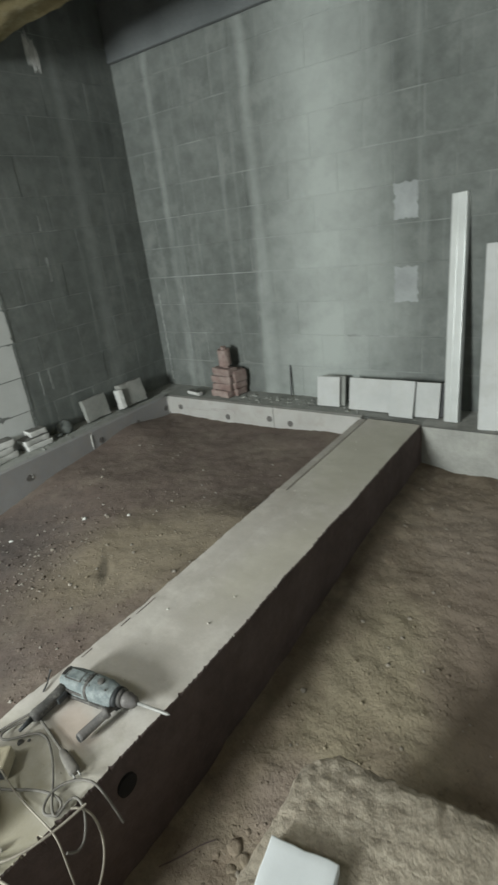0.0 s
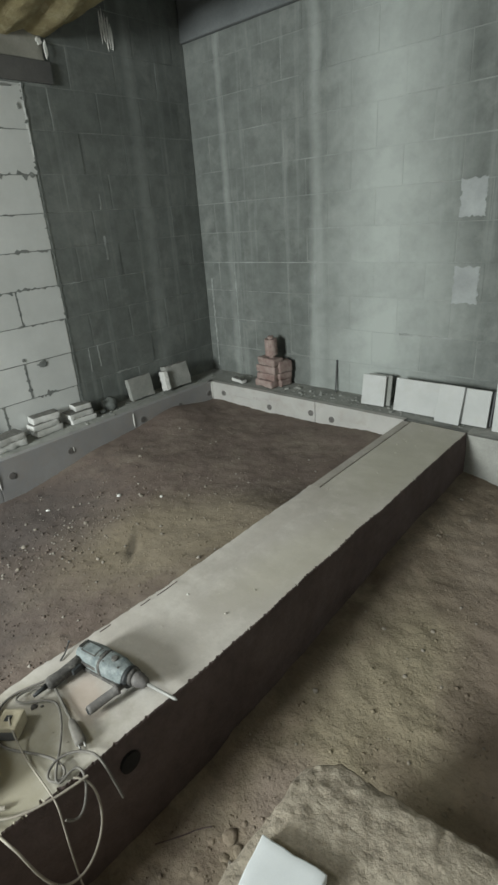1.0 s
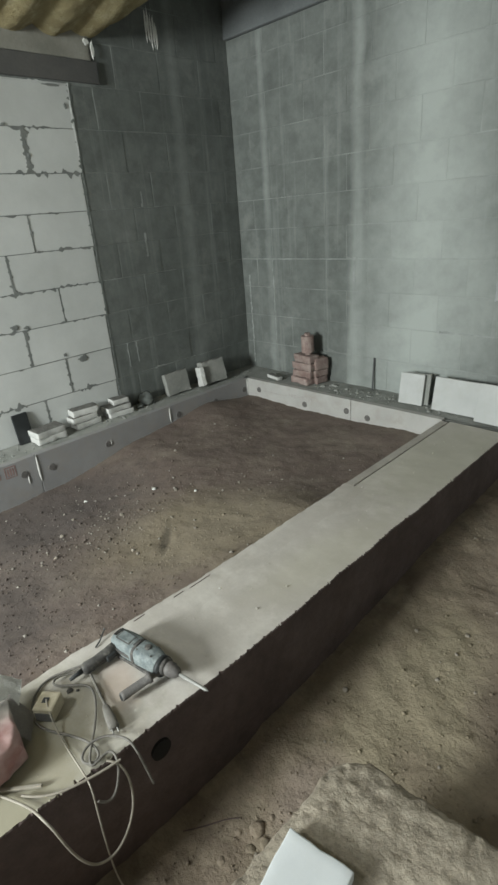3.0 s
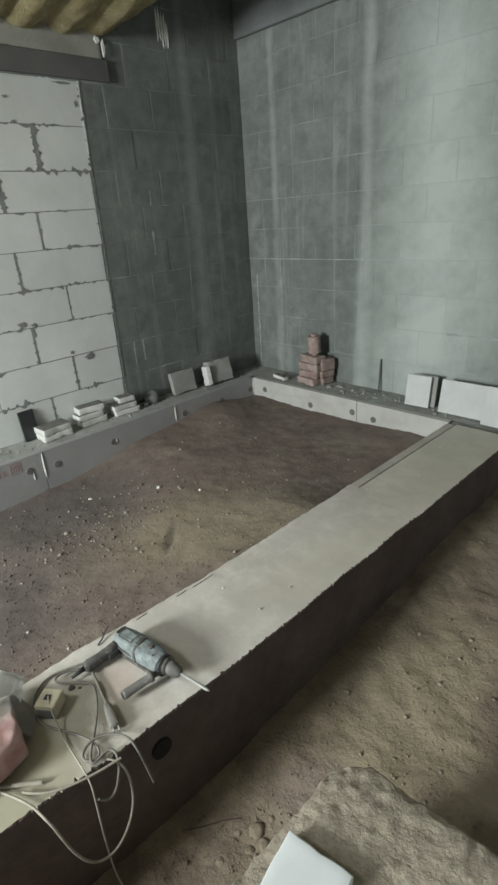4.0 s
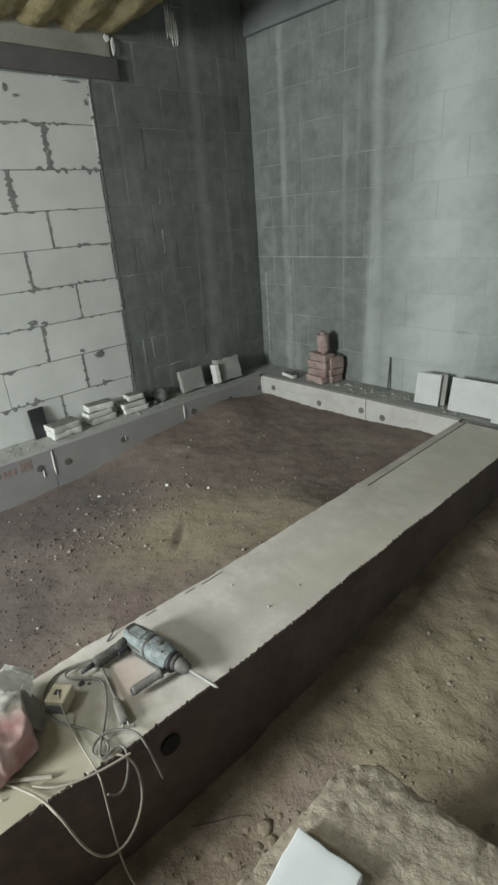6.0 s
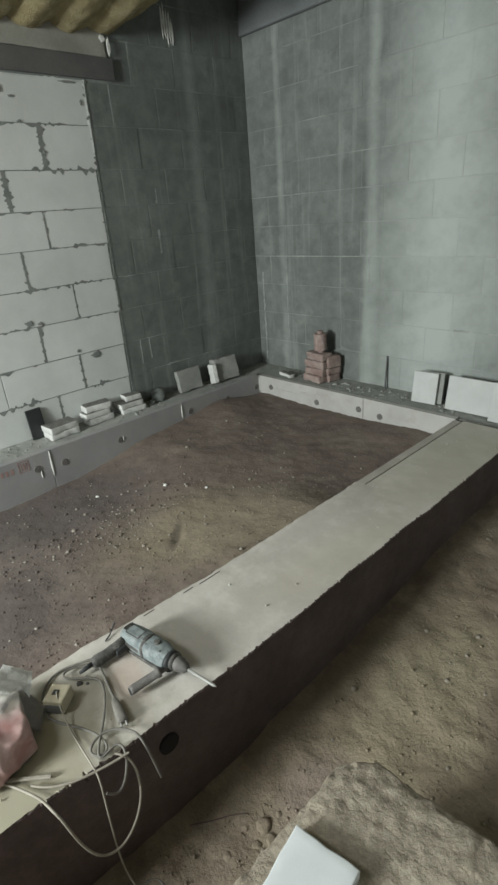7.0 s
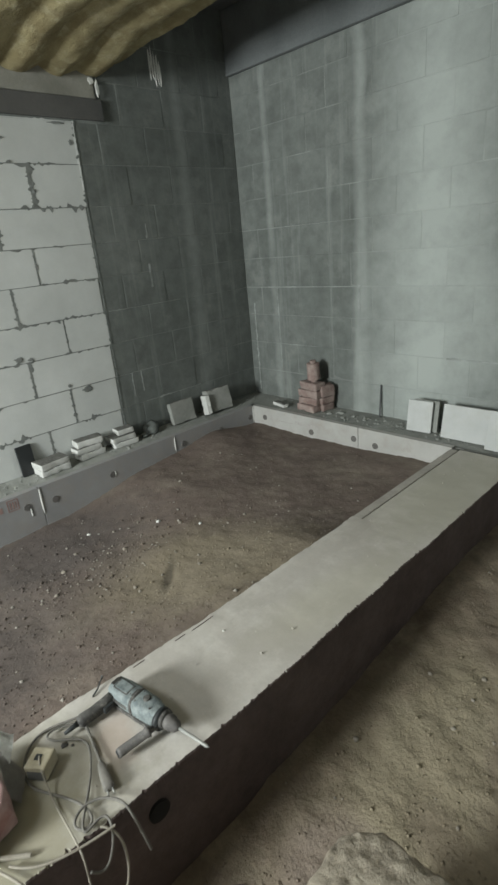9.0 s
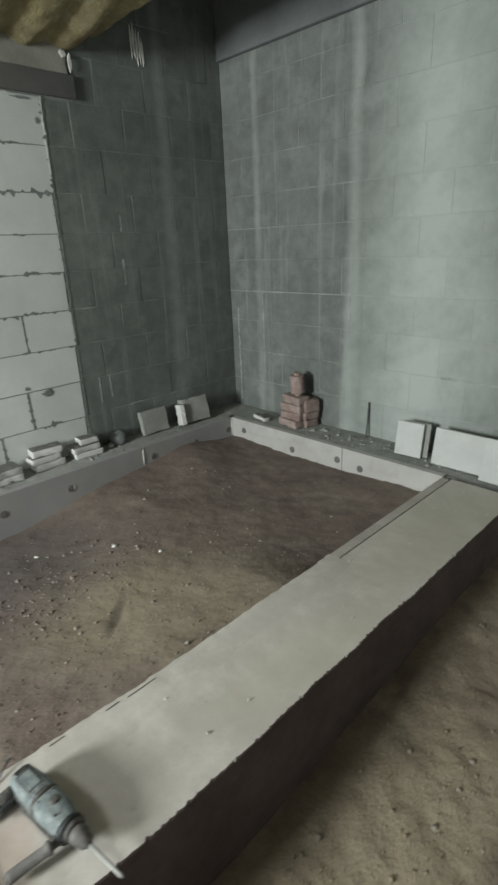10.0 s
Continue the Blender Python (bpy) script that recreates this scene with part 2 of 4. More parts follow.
CREAM = surface("cream_plastic", (0.40, 0.35, 0.25), (0.54, 0.49, 0.37), 18, 150, 0.6, 0.15)
HOLE_SHADE = surface("painted_hole_shade", (0.006, 0.005, 0.005), (0.012, 0.010, 0.009), 10, 100, 1.0, 0.0)
MORTAR_LIME = surface("pale_lime_mortar", (0.20, 0.215, 0.205), (0.33, 0.35, 0.34), 9, 100, 0.95, 0.4, speckle=0.2)
WOOD = surface("grey_wood", (0.30, 0.25, 0.19), (0.45, 0.39, 0.31), 14, 120, 0.9, 0.4)


# ---- building helpers ----
def part(name, bm, material, parent=None, label="", smooth=False):
    me = bpy.data.meshes.new(name)
    bm.to_mesh(me)
    bm.free()
    me.materials.append(material)
    if smooth:
        me.polygons.foreach_set("use_smooth", [True] * len(me.polygons))
    ob = new(name, me)
    if parent:
        ob.parent = parent
    if label:
        tagged(ob, label)
    return ob


def empty(name, m, label, category, group=""):
    ob = new(name)
    ob.matrix_world = m
    return tagged(ob, label, category, group)


def box_bm(x0, x1, y0, y1, z0, z1, bevel=0.0, bm=None, m=None):
    bm = bm or bmesh.new()
    made = bmesh.ops.create_cube(bm, size=1.0)["verts"]
    t = Matrix.Translation(((x0 + x1) / 2, (y0 + y1) / 2, (z0 + z1) / 2)) @ Matrix.Diagonal((x1 - x0, y1 - y0, z1 - z0, 1))
    bmesh.ops.transform(bm, matrix=(m or Matrix()) @ t, verts=made)
    if bevel:
        edges = list({e for v in made for e in v.link_edges})
        bmesh.ops.bevel(bm, geom=edges, offset=bevel, segments=2, affect="EDGES", profile=0.6)
    return bm


def worn_box_bm(x0, x1, y0, y1, z0, z1, step=0.03, wear=0.006, seed=0.0, edge=0.006, freq=14.0):
    """A box of small faces with chipped edges and an uneven skin."""
    bm = box_bm(x0, x1, y0, y1, z0, z1, edge)
    lo, hi = Vector((x0, y0, z0)), Vector((x1, y1, z1))
    for axis in range(3):
        n = int((hi[axis] - lo[axis]) / step)
        for i in range(1, n):
            no = Vector((0, 0, 0))
            no[axis] = 1
            co = lo.copy()
            co[axis] = lo[axis] + (hi[axis] - lo[axis]) * i / n
            bmesh.ops.bisect_plane(bm, geom=bm.verts[:] + bm.edges[:] + bm.faces[:], plane_co=co, plane_no=no, dist=1e-5)
    mid = (lo + hi) / 2
    for v in bm.verts:
        near = sum(1 for a in range(3) if min(v.co[a] - lo[a], hi[a] - v.co[a]) < edge * 1.6)
        p = v.co * freq + Vector((seed, seed * 1.7, -seed))
        n = noise.noise(p) * 0.5 + noise.noise(p * 2.7) * 0.5
        pull = (mid - v.co).normalized()
        v.co += pull * (wear * (0.5 + n) * (0.4 if near < 2 else 1.2 + max(0.0, n) * 2.0))
    return bm


def tube(name, pts, radius, material, parent=None, label=""):
    cu = bpy.data.curves.new(name, "CURVE")
    cu.dimensions, cu.bevel_depth, cu.bevel_resolution, cu.resolution_u = "3D", radius, 3, 8
    sp = cu.splines.new("NURBS")
    sp.points.add(len(pts) - 1)
    for p, c in zip(sp.points, pts):
        p.co = (*c, 1)
    sp.use_endpoint_u, sp.order_u = True, 4
    cu.use_fill_caps = True
    tmp = bpy.data.objects.new(name, cu)
    me = bpy.data.meshes.new_from_object(tmp)
    bpy.data.objects.remove(tmp)
    me.name = name
    me.materials.append(material)
    me.polygons.foreach_set("use_smooth", [True] * len(me.polygons))
    ob = new(name, me)
    if parent:
        ob.parent = parent
    if label:
        tagged(ob, label)
    return ob


def loft_bm(sections, n=16, power=2.6):
    """A closed body along x from sections (x, half width, half height, y, z), each a rounded square."""
    bm = bmesh.new()
    rings = []
    for x, ry, rz, yc, zc in sections:
        ring = []
        for i in range(n):
            a = 2 * math.pi * i / n
            c, s = math.cos(a), math.sin(a)
            ring.append(bm.verts.new((x, yc + ry * math.copysign(abs(c) ** (2 / power), c), zc + rz * math.copysign(abs(s) ** (2 / power), s))))
        rings.append(ring)
    for a, b in zip(rings, rings[1:]):
        for i in range(n):
            bm.faces.new((a[i], a[(i + 1) % n], b[(i + 1) % n], b[i]))
    bm.faces.new(rings[0][::-1])
    bm.faces.new(rings[-1])
    bmesh.ops.recalc_face_normals(bm, faces=bm.faces[:])
    return bm


def sheet_bm(x0, x1, y0, y1, step, height, skirt=None):
    """A ground sheet with height(x, y), closed below at skirt where given."""
    nx, ny = max(2, round((x1 - x0) / step)), max(2, round((y1 - y0) / step))
    bm = bmesh.new()
    g = [[bm.verts.new((x0 + (x1 - x0) * i / nx, y0 + (y1 - y0) * j / ny, 0)) for i in range(nx + 1)] for j in range(ny + 1)]
    for row in g:
        for v in row:
            v.co.z = height(v.co.x, v.co.y)
    for j in range(ny):
        for i in range(nx):
            bm.faces.new((g[j][i], g[j][i + 1], g[j + 1][i + 1], g[j + 1][i]))
    return bm


def fbm(x, y, z=0.0, octaves=4):
    return sum(noise.noise(Vector((x, y, z)) * 2 ** o) / 2 ** o for o in range(octaves))


def step01(a, b, v):
    t = min(1.0, max(0.0, (v - a) / (b - a)))
    return t * t * (3 - 2 * t)


# ---- plan ----
WX, BY = -0.305, 0.35            # inner faces of the west and back walls
BX0, BX1 = 1.955, 2.404           # the foundation beam between pit and passage
FLOOR = -0.37
SOUTH, EAST, TOP = -7.7, 5.6, 3.2
COURSES = [0.0, 0.264, 0.532, 0.796, 1.046, 1.300, 1.544, 1.793, 2.066, 2.329, 2.59, 2.85, TOP]


def pit_height(x, y):
    h = -0.175 - 0.13 * step01(-1.2, -2.1, y) * step01(1.3, 0.2, x)
    h += 0.08 * math.exp(-((y + 0.55) / 0.35) ** 2 - (x / 0.35) ** 2)
    h += 0.13 * step01(1.25, 1.95, x) * step01(-0.9, -1.5, y)
    h += 0.03 * step01(1.0, 1.95, x) * step01(-0.4, -0.1, y)
    h -= 0.010 * math.exp(-(((x - 1.37) * 0.82 - (y + 2.04) * 0.57) / 0.12) ** 2 - (((x - 1.37) * 0.57 + (y + 2.04) * 0.82) / 0.035) ** 2)
    return min(h + 0.013 * fbm(x * 2.2, y * 2.2, 0, 3) + 0.004 * fbm(x * 11, y * 11, 4) + 0.005 * fbm(x * 32, y * 32, 8, 2), -0.012)


def floor_height(x, y):
    h = FLOOR - 0.045 * step01(-1.0, -2.4, y) + 0.04 * step01(-1.5, -0.2, y) + 0.04 * step01(2.75, 2.42, x) * step01(-2.0, -0.9, y)
    h -= 0.03 * step01(-2.3, -2.8, y) * step01(2.85, 2.55, x)
    return h + 0.018 * fbm(x * 1.8, y * 1.8, 11, 3) + 0.010 * fbm(x * 9, y * 9, 14) + 0.0065 * fbm(x * 30, y * 30, 18, 3)


def wall_piece(lx, ly, lz, seed):
    """One wall block: a box with chamfered, slightly broken arrises."""
    bm = box_bm(-lx / 2, lx / 2, -ly / 2, ly / 2, -lz / 2, lz / 2, 0.0035)
    for v in bm.verts:
        v.co += Vector((noise.noise(v.co * 9 + Vector((seed, 0, 0))), noise.noise(v.co * 9 + Vector((0, seed, 5))), noise.noise(v.co * 9 + Vector((0, 9, seed))))) * 0.0025
    return bm


# ---- shell: walls, floor, ceiling ----
def solid(name, boxes, material, label, category="wall"):
    bm = bmesh.new()
    for b in boxes:
        box_bm(*b, bm=bm)
    ob = part(name, bm, material)
    return tagged(ob, label, category, kind="structure")


DEEP = 0.40
wall_west = solid("wall_west", [(WX - DEEP, WX - 0.002, SOUTH - DEEP, BY + DEEP, -0.6, TOP)],
                  MORTAR_PALE, "dark concrete block wall partly filled with white aerated blocks")
wall_back = solid("wall_back", [(WX, EAST, BY + 0.002, BY + DEEP, -0.6, TOP)], MORTAR_PALE, "dusty grey concrete block wall with pale mortar streaks and a painted pool of light")
# South and east walls are unseen; their pale material is there to bounce light.
wall_south = solid("wall_south", [(WX - 0.0019, 0.75, SOUTH - DEEP, SOUTH, -0.6, TOP), (1.95, EAST + DEEP, SOUTH - DEEP, SOUTH, -0.6, TOP),
                                  (0.75, 1.95, SOUTH - DEEP, SOUTH, -0.6, 1.25), (0.75, 1.95, SOUTH - DEEP, SOUTH, 2.65, TOP)],
                   AAC, "unseen wall with an assumed window opening, made pale to bounce light")
wall_east = solid("wall_east", [(EAST, EAST + DEEP, SOUTH, BY + DEEP, -0.6, TOP)], AAC, "unseen wall closing the room, made pale to bounce light")
# the hatch is assumed, cut out of view for the added lamp
ceiling = solid("ceiling", [(WX - DEEP, EAST + DEEP, -4.65, BY + DEEP, TOP, TOP + 0.2), (WX - DEEP, EAST + DEEP, SOUTH - DEEP, -5.95, TOP, TOP + 0.2),
                            (WX - DEEP, 0.85, -5.95, -4.65, TOP, TOP + 0.2), (1.75, EAST + DEEP, -5.95, -4.65, TOP, TOP + 0.2)],
                CEIL, "dark concrete ceiling slab with an assumed unseen hatch for an added lamp", "ceiling")
ring = tagged(part("ring_beam", worn_box_bm(WX + 0.0005, EAST - 0.001, BY - 0.042, BY + 0.08, 2.75, TOP - 0.001, 0.06, 0.010, 4.0, 0.012, 6.0), RING, smooth=True),
              "grey concrete ring beam along the wall top", "beam", kind="structure")

ground = tagged(part("ground", sheet_bm(BX1 - 0.05, EAST, SOUTH, 0.05, 0.02, floor_height), GROUND, smooth=True),
                "uneven trodden sandy earth floor", "ground", kind="structure")
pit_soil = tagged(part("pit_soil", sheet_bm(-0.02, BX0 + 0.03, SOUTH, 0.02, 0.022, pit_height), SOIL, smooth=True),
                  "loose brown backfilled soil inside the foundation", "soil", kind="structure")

# foundation ledge under the west and back walls
def ledge_bm(x0, x1, y0, y1):
    bm = sheet_bm(x0, x1, y0, y1, 0.03, lambda x, y: 0.004 * fbm(x * 9, y * 9, 3) + 0.003 * fbm(x * 35, y * 35, 6, 2))
    box_bm(x0, x1, y0, y1, -0.7, -0.012, bm=bm)
    return bm


foundation_west = tagged(part("foundation_west", ledge_bm(WX - 0.02, -0.051, SOUTH, 0.05), LEDGE), "dusty concrete foundation ledge", "foundation", kind="structure")
foundation_back = tagged(part("foundation_back", ledge_bm(WX - 0.02, BX1, 0.051, BY + 0.02), LEDGE), "dusty concrete foundation ledge", "foundation", kind="structure")
foundation_east = tagged(part("foundation_east", ledge_bm(BX1, EAST, 0.0, BY + 0.02), STEP), "pale concrete foundation step", "foundation", kind="structure")


# ---- the foundation beam ----
def beam_side(y, z):
    """The beam's outer face."""
    return BX1 + 0.004 * fbm(y * 1.5, 3, 0) - 0.025 * step01(-2.4, -3.4, y) - 0.03 * step01(-2.95, -3.4, y) + 0.006 * fbm(y * 4, z * 6, 9, 3) + (0.006 if -0.3 < z < -0.08 else 0.0)


def beam_bm(x0, y0, y1, z0, z1, step=0.0045):
    n = round((y1 - y0) / step)
    bm = bmesh.new()
    rings = []
    for j in range(n + 1):
        y = y0 + (y1 - y0) * j / n
        chip = max(0.0, fbm(y * 60, 0, 2, 4) + 0.05) * (0.012 + 0.012 * max(0.0, fbm(y * 3, 5, 1, 2)))
        pts = [(x0, z0), (x0, z0 + 0.3), (x0, z1 - 0.005), (x0 + 0.006, z1)]
        pts += [(x0 + (BX1 - x0) * k / 8, z1) for k in range(1, 8)]
        pts += [(beam_side(y, 0) - 0.003 - chip, z1), (beam_side(y, 0) - chip * 0.3, z1 - 0.005 - chip * 0.5)]
        pts += [(beam_side(y, z), z) for z in (-0.03, -0.07, -0.12, -0.17, -0.22, -0.27, -0.33, -0.40, -0.5, z0)]
        rings.append([bm.verts.new((x, y, z + (0.0022 * fbm(x * 4, y * 4, z * 4 + 2) if 2 < k < 12 else 0.0))) for k, (x, z) in enumerate(pts)])
    for a, b in zip(rings, rings[1:]):
        for i in range(len(a) - 1):
            bm.faces.new((a[i], a[i + 1], b[i + 1], b[i]))
    bmesh.ops.recalc_face_normals(bm, faces=bm.faces[:])
    return bm


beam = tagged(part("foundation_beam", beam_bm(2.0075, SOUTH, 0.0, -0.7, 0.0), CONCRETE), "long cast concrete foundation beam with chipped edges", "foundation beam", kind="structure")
beam.data.materials.append(BEAM_SHADE)
# outer faces get the darker colour that holds their shade
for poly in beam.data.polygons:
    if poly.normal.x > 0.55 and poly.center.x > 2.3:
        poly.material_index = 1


# ---- insulation boards round the pit ----
def dowel_bm(r=0.026):
    bm = bmesh.new()
    bmesh.ops.create_cone(bm, segments=20, radius1=r, radius2=r * 0.92, depth=0.005, cap_ends=True)
    return bm


def board(x0, x1, y0, y1, material, label):
    ob = empty("insulation_board", Matrix(), label, "insulation board", "insulation boards round the pit")
    part("panel", box_bm(x0, x1, y0, y1, -0.585, 0.003, 0.003), material, ob)
    return ob


west_boards = []
for y0, y1 in ((-0.937, -0.002), (-2.115, -0.941), (-3.295, -2.119), (-4.475, -3.299), (-5.655, -4.479)):
    b = board(-0.05, 0.0, y0, y1, XPS, "foam insulation board in a shade-darkened grey, fixed with plastic dowels")
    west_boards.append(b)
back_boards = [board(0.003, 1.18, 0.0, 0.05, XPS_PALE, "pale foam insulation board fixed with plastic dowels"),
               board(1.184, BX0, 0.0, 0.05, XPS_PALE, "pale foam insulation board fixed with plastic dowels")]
beam_boards = [board(BX0, 2.006, -1.18, -0.02, BOARD_TOP, "foam insulation board along the beam, top edge bare"),
               board(BX0, 2.006, -2.36, -1.184, XPS, "foam insulation board buried along the beam"),
               board(BX0, 2.006, -3.54, -2.364, XPS, "foam insulation board buried along the beam")]

for k, y, z in ((2, -2.22, -0.11), (1, -2.02, -0.13), (1, -1.55, -0.12), (0, -0.85, -0.10), (0, -0.42, -0.11), (0, -0.05, -0.10)):
    d = part("dowel", dowel_bm(), DOWEL, west_boards[k])
    d.matrix_world = pose(0.002, y, z, 0, 90, 0)
for k, x, z in ((0, 0.15, -0.09), (0, 1.14, -0.10), (1, 1.34, -0.12), (0, 0.70, -0.13)):
    d = part("dowel", dowel_bm(), DOWEL, back_boards[k])
    d.matrix_world = pose(x, -0.002, z, 90, 0, 0)

# mortar skim spread over the buried boards, with a ragged inner edge
def skim_bm(y0, y1, step=0.015):
    bm = bmesh.new()
    rows = []
    n = round((y1 - y0) / step)
    for j in range(n + 1):
        y = y0 + (y1 - y0) * j / n
        e = BX0 - 0.012 + 0.007 * fbm(y * 4, 2, 1) + 0.006 * fbm(y * 30, 2, 7) - 0.03 * step01(-2.2, -2.9, y)
        end = step01(y1, y1 - 0.05, y)
        xs = [(e, -0.05), (e + 0.004, -0.006), (e + 0.014, 0.002 * end + 0.003), (e + 0.05, 0.003 * end + 0.003), (2.06, 0.002 * end + 0.002), (2.12 + 0.02 * fbm(y * 6, 4), -0.004)]
        rows.append([bm.verts.new((x, y, z + (0.001 * fbm(x * 20, y * 20, 3) if z > 0 else 0))) for x, z in xs])
    for a, b in zip(rows, rows[1:]):
        for i in range(len(a) - 1):
            bm.faces.new((a[i], a[i + 1], b[i + 1], b[i]))
    return bm


part("mortar_skim", skim_bm(-5.9, -1.17), CONCRETE, beam, "pale mortar smeared over the board edge", smooth=True)


# round service hole in the side of the beam: a disc coloured with its inner shade
def hole_bm():
    bm = bmesh.new()
    bmesh.ops.create_cone(bm, segments=28, radius1=0.036, radius2=0.036, depth=0.03, cap_ends=True)
    return bm


for y0, y1, x in ((-2.33, -2.215, 1.972), (-2.41, -2.36, 1.966), (-2.60, -2.55, 1.955)):
    part("crack", box_bm(x, x + 0.0035, y0, y1, 0.0, 0.0072), BEAM_SHADE, beam)
pipe = part("pipe_hole", hole_bm(), HOLE_SHADE, beam, "round pipe hole drawn as a disc, its inner shade painted black")
pipe.matrix_world = pose(beam_side(-2.815, -0.105) - 0.010, -2.815, -0.105, 0, 90, 0)


# printed marks on the foam boards
def bar_on_west(k, y0, y1, z0, z1, material=PRINT):
    part("print_mark", box_bm(0.0002, 0.0012, y0, y1, z0, z1), material, west_boards[k])


bar_on_west(2, -2.345, -2.268, -0.020, -0.014)
bar_on_west(2, -2.345, -2.268, -0.096, -0.090)
bar_on_west(2, -2.345, -2.338, -0.090, -0.020)
bar_on_west(2, -2.275, -2.268, -0.090, -0.020)
bar_on_west(2, -2.328, -2.318, -0.082, -0.030)
bar_on_west(2, -2.310, -2.300, -0.082, -0.030)
bar_on_west(2, -2.292, -2.284, -0.082, -0.030)
for i, w in enumerate((0.022, 0.018, 0.02, 0.016, 0.022, 0.018, 0.02)):
    bar_on_west(2, -2.40 - i * 0.034, -2.40 - i * 0.034 + w, -0.085, -0.045)
for i in range(9):
    part("print_mark", box_bm(0.52 + i * 0.03, 0.54 + i * 0.03, -0.0012, -0.0002, -0.085 - 0.004 * (i % 3), -0.062), PRINT_GREY, back_boards[0])
for i in range(14):
    part("print_mark", box_bm(0.20 + i * 0.021, 0.214 + i * 0.021, -0.0012, -0.0002, -0.098, -0.088), PRINT_GREY, back_boards[0])


def drip_bm(w, h, seed):
    bm = bmesh.new()
    bmesh.ops.create_uvsphere(bm, u_segments=10, v_segments=8, radius=1.0)
    for v in bm.verts:
        n = 1 + 0.35 * noise.noise(v.co * 1.7 + Vector((seed, 0, 0)))
        v.co = Vector((v.co.x * 0.004, v.co.y * w * n, v.co.z * h * n))
    return bm


for k, y, z, w, h in ((2, -2.116, -0.10, 0.007, 0.10), (1, -0.94, -0.075, 0.007, 0.065), (2, -2.20, -0.155, 0.004, 0.03), (1, -1.525, -0.12, 0.005, 0.02), (0, -0.006, -0.08, 0.008, 0.08)):
    d = part("glue_line", drip_bm(w, h, y * 7), GLUE, west_boards[k], "white glue squeezed from the joint", smooth=True)
    d.location = (0.002, y, z)


# ---- ceiling insulation ----
def wool_height(x, y):
    fold = abs(math.sin(math.pi * (y + 0.03 * fbm(x * 0.4, y * 0.8, 2)) / 0.27)) ** 0.8
    deep = 0.045 + 0.02 * fbm(x * 0.4, y * 1.6, 7, 2)
    h = 2.79 - deep * fold + 0.014 * fbm(x * 1.2, y * 4, 5) + 0.012 * fbm(x * 9, y * 16, 9)
    h -= 0.05 * step01(-0.6, -1.6, y)
    h -= 0.12 * step01(0.35, -0.3, x) * step01(-0.66, -0.95, y)
    h += 0.5 * step01(-0.70, -0.60, y)
    return min(h, TOP - 0.002)


tagged(part("ceiling_insulation", sheet_bm(WX - 0.001, EAST, -4.62, -0.60, 0.03, wool_height), WOOL, smooth=True),
       "sagging yellow-brown mineral wool batts under the ceiling", "insulation", kind="structure")

# lintel and rendered strip over the blocked opening
lintel = tagged(part("lintel", box_bm(WX - 0.05, WX + 0.022, -3.4, -0.93, 2.345, 2.475, 0.004), LINTEL),
                "dark steel lintel over the blocked opening", "lintel", kind="structure")
band = tagged(part("render_band", worn_box_bm(WX - 0.05, WX + 0.012, -3.6, -0.96, 2.478, 2.84, 0.04, 0.008, 3.0), RENDER, smooth=True),
              "rough grey render strip above the lintel", "render", kind="structure")


# ---- things on the ledges ----
def slab_stack(y0, y1, x0, x1, heights, label, seed):
    """Offcuts of aerated block lying on one another."""
    z = 0.002
    for i, h in enumerate(heights):
        r = random.Random(seed * 10 + i)
        dy, dx = r.uniform(-0.015, 0.015), r.uniform(-0.008, 0.008)
        bm = worn_box_bm(-(x1 - x0) / 2, (x1 - x0) / 2, -(y1 - y0) / 2, (y1 - y0) / 2, 0, h, 0.025, 0.006, seed + i * 3.3, 0.004)
        ob = part("block_offcut", bm, AAC_DUSTY, smooth=True)
        ob.matrix_world = pose((x0 + x1) / 2 + dx, (y0 + y1) / 2 + dy, z, 0, 0, r.uniform(-6, 6))
        tagged(ob, label, "block offcut", "offcuts on the ledge")
        z += h - 0.003


slab_stack(-2.03, -1.80, -0.27, -0.12, (0.052, 0.050), "white aerated block offcut in a flat stack on the ledge", 1)
slab_stack(-1.71, -1.49, -0.28, -0.17, (0.052, 0.050, 0.054), "white aerated block offcut in a flat stack on the ledge", 2)
slab_stack(-1.40, -1.18, -0.285, -0.145, (0.046, 0.046), "white aerated block offcut in a flat stack on the ledge", 3)
slab_stack(-1.34, -1.19, -0.285, -0.18, (0.046,), "short white aerated offcut on top of the stack", 4)
bpy.data.objects["block_offcut.007"].location.z = 0.092


def leaning(name, bm, material, m, label, category, group=""):
    ob = part(name, bm, material)
    ob.matrix_world = m
    return tagged(ob, label, category, group)


leaning("plastic_plate", box_bm(-0.008, 0.008, -0.058, 0.058, 0, 0.225, 0.004), DARK, pose(-0.262, -2.055, 0.006, 0, -7, 4),
        "black plastic plate leaning on the white blockwork", "plate")
leaning("block_offcut", worn_box_bm(-0.025, 0.025, -0.125, 0.125, 0, 0.20, 0.03, 0.007, 21), AAC_GREY, pose(-0.205, -0.66, 0.004, 1, -14, -3),
        "pale aerated block slab leaning on the wall", "block offcut", "offcuts on the ledge")
leaning("block_offcut", worn_box_bm(-0.045, 0.045, -0.125, 0.125, 0, 0.215, 0.03, 0.009, 24), AAC_GREY, pose(-0.16, -0.27, 0.010, 2, -13, -8),
        "thick grey block piece with a broken white end, leaning", "block offcut", "offcuts on the ledge")
leaning("block_offcut", worn_box_bm(-0.05, 0.05, -0.022, 0.022, 0, 0.19, 0.025, 0.010, 27), AAC_DUSTY, pose(-0.15, -0.425, 0.006, 0, -12, -8),
        "broken white aerated piece leaning on the wall", "block offcut", "offcuts on the ledge")


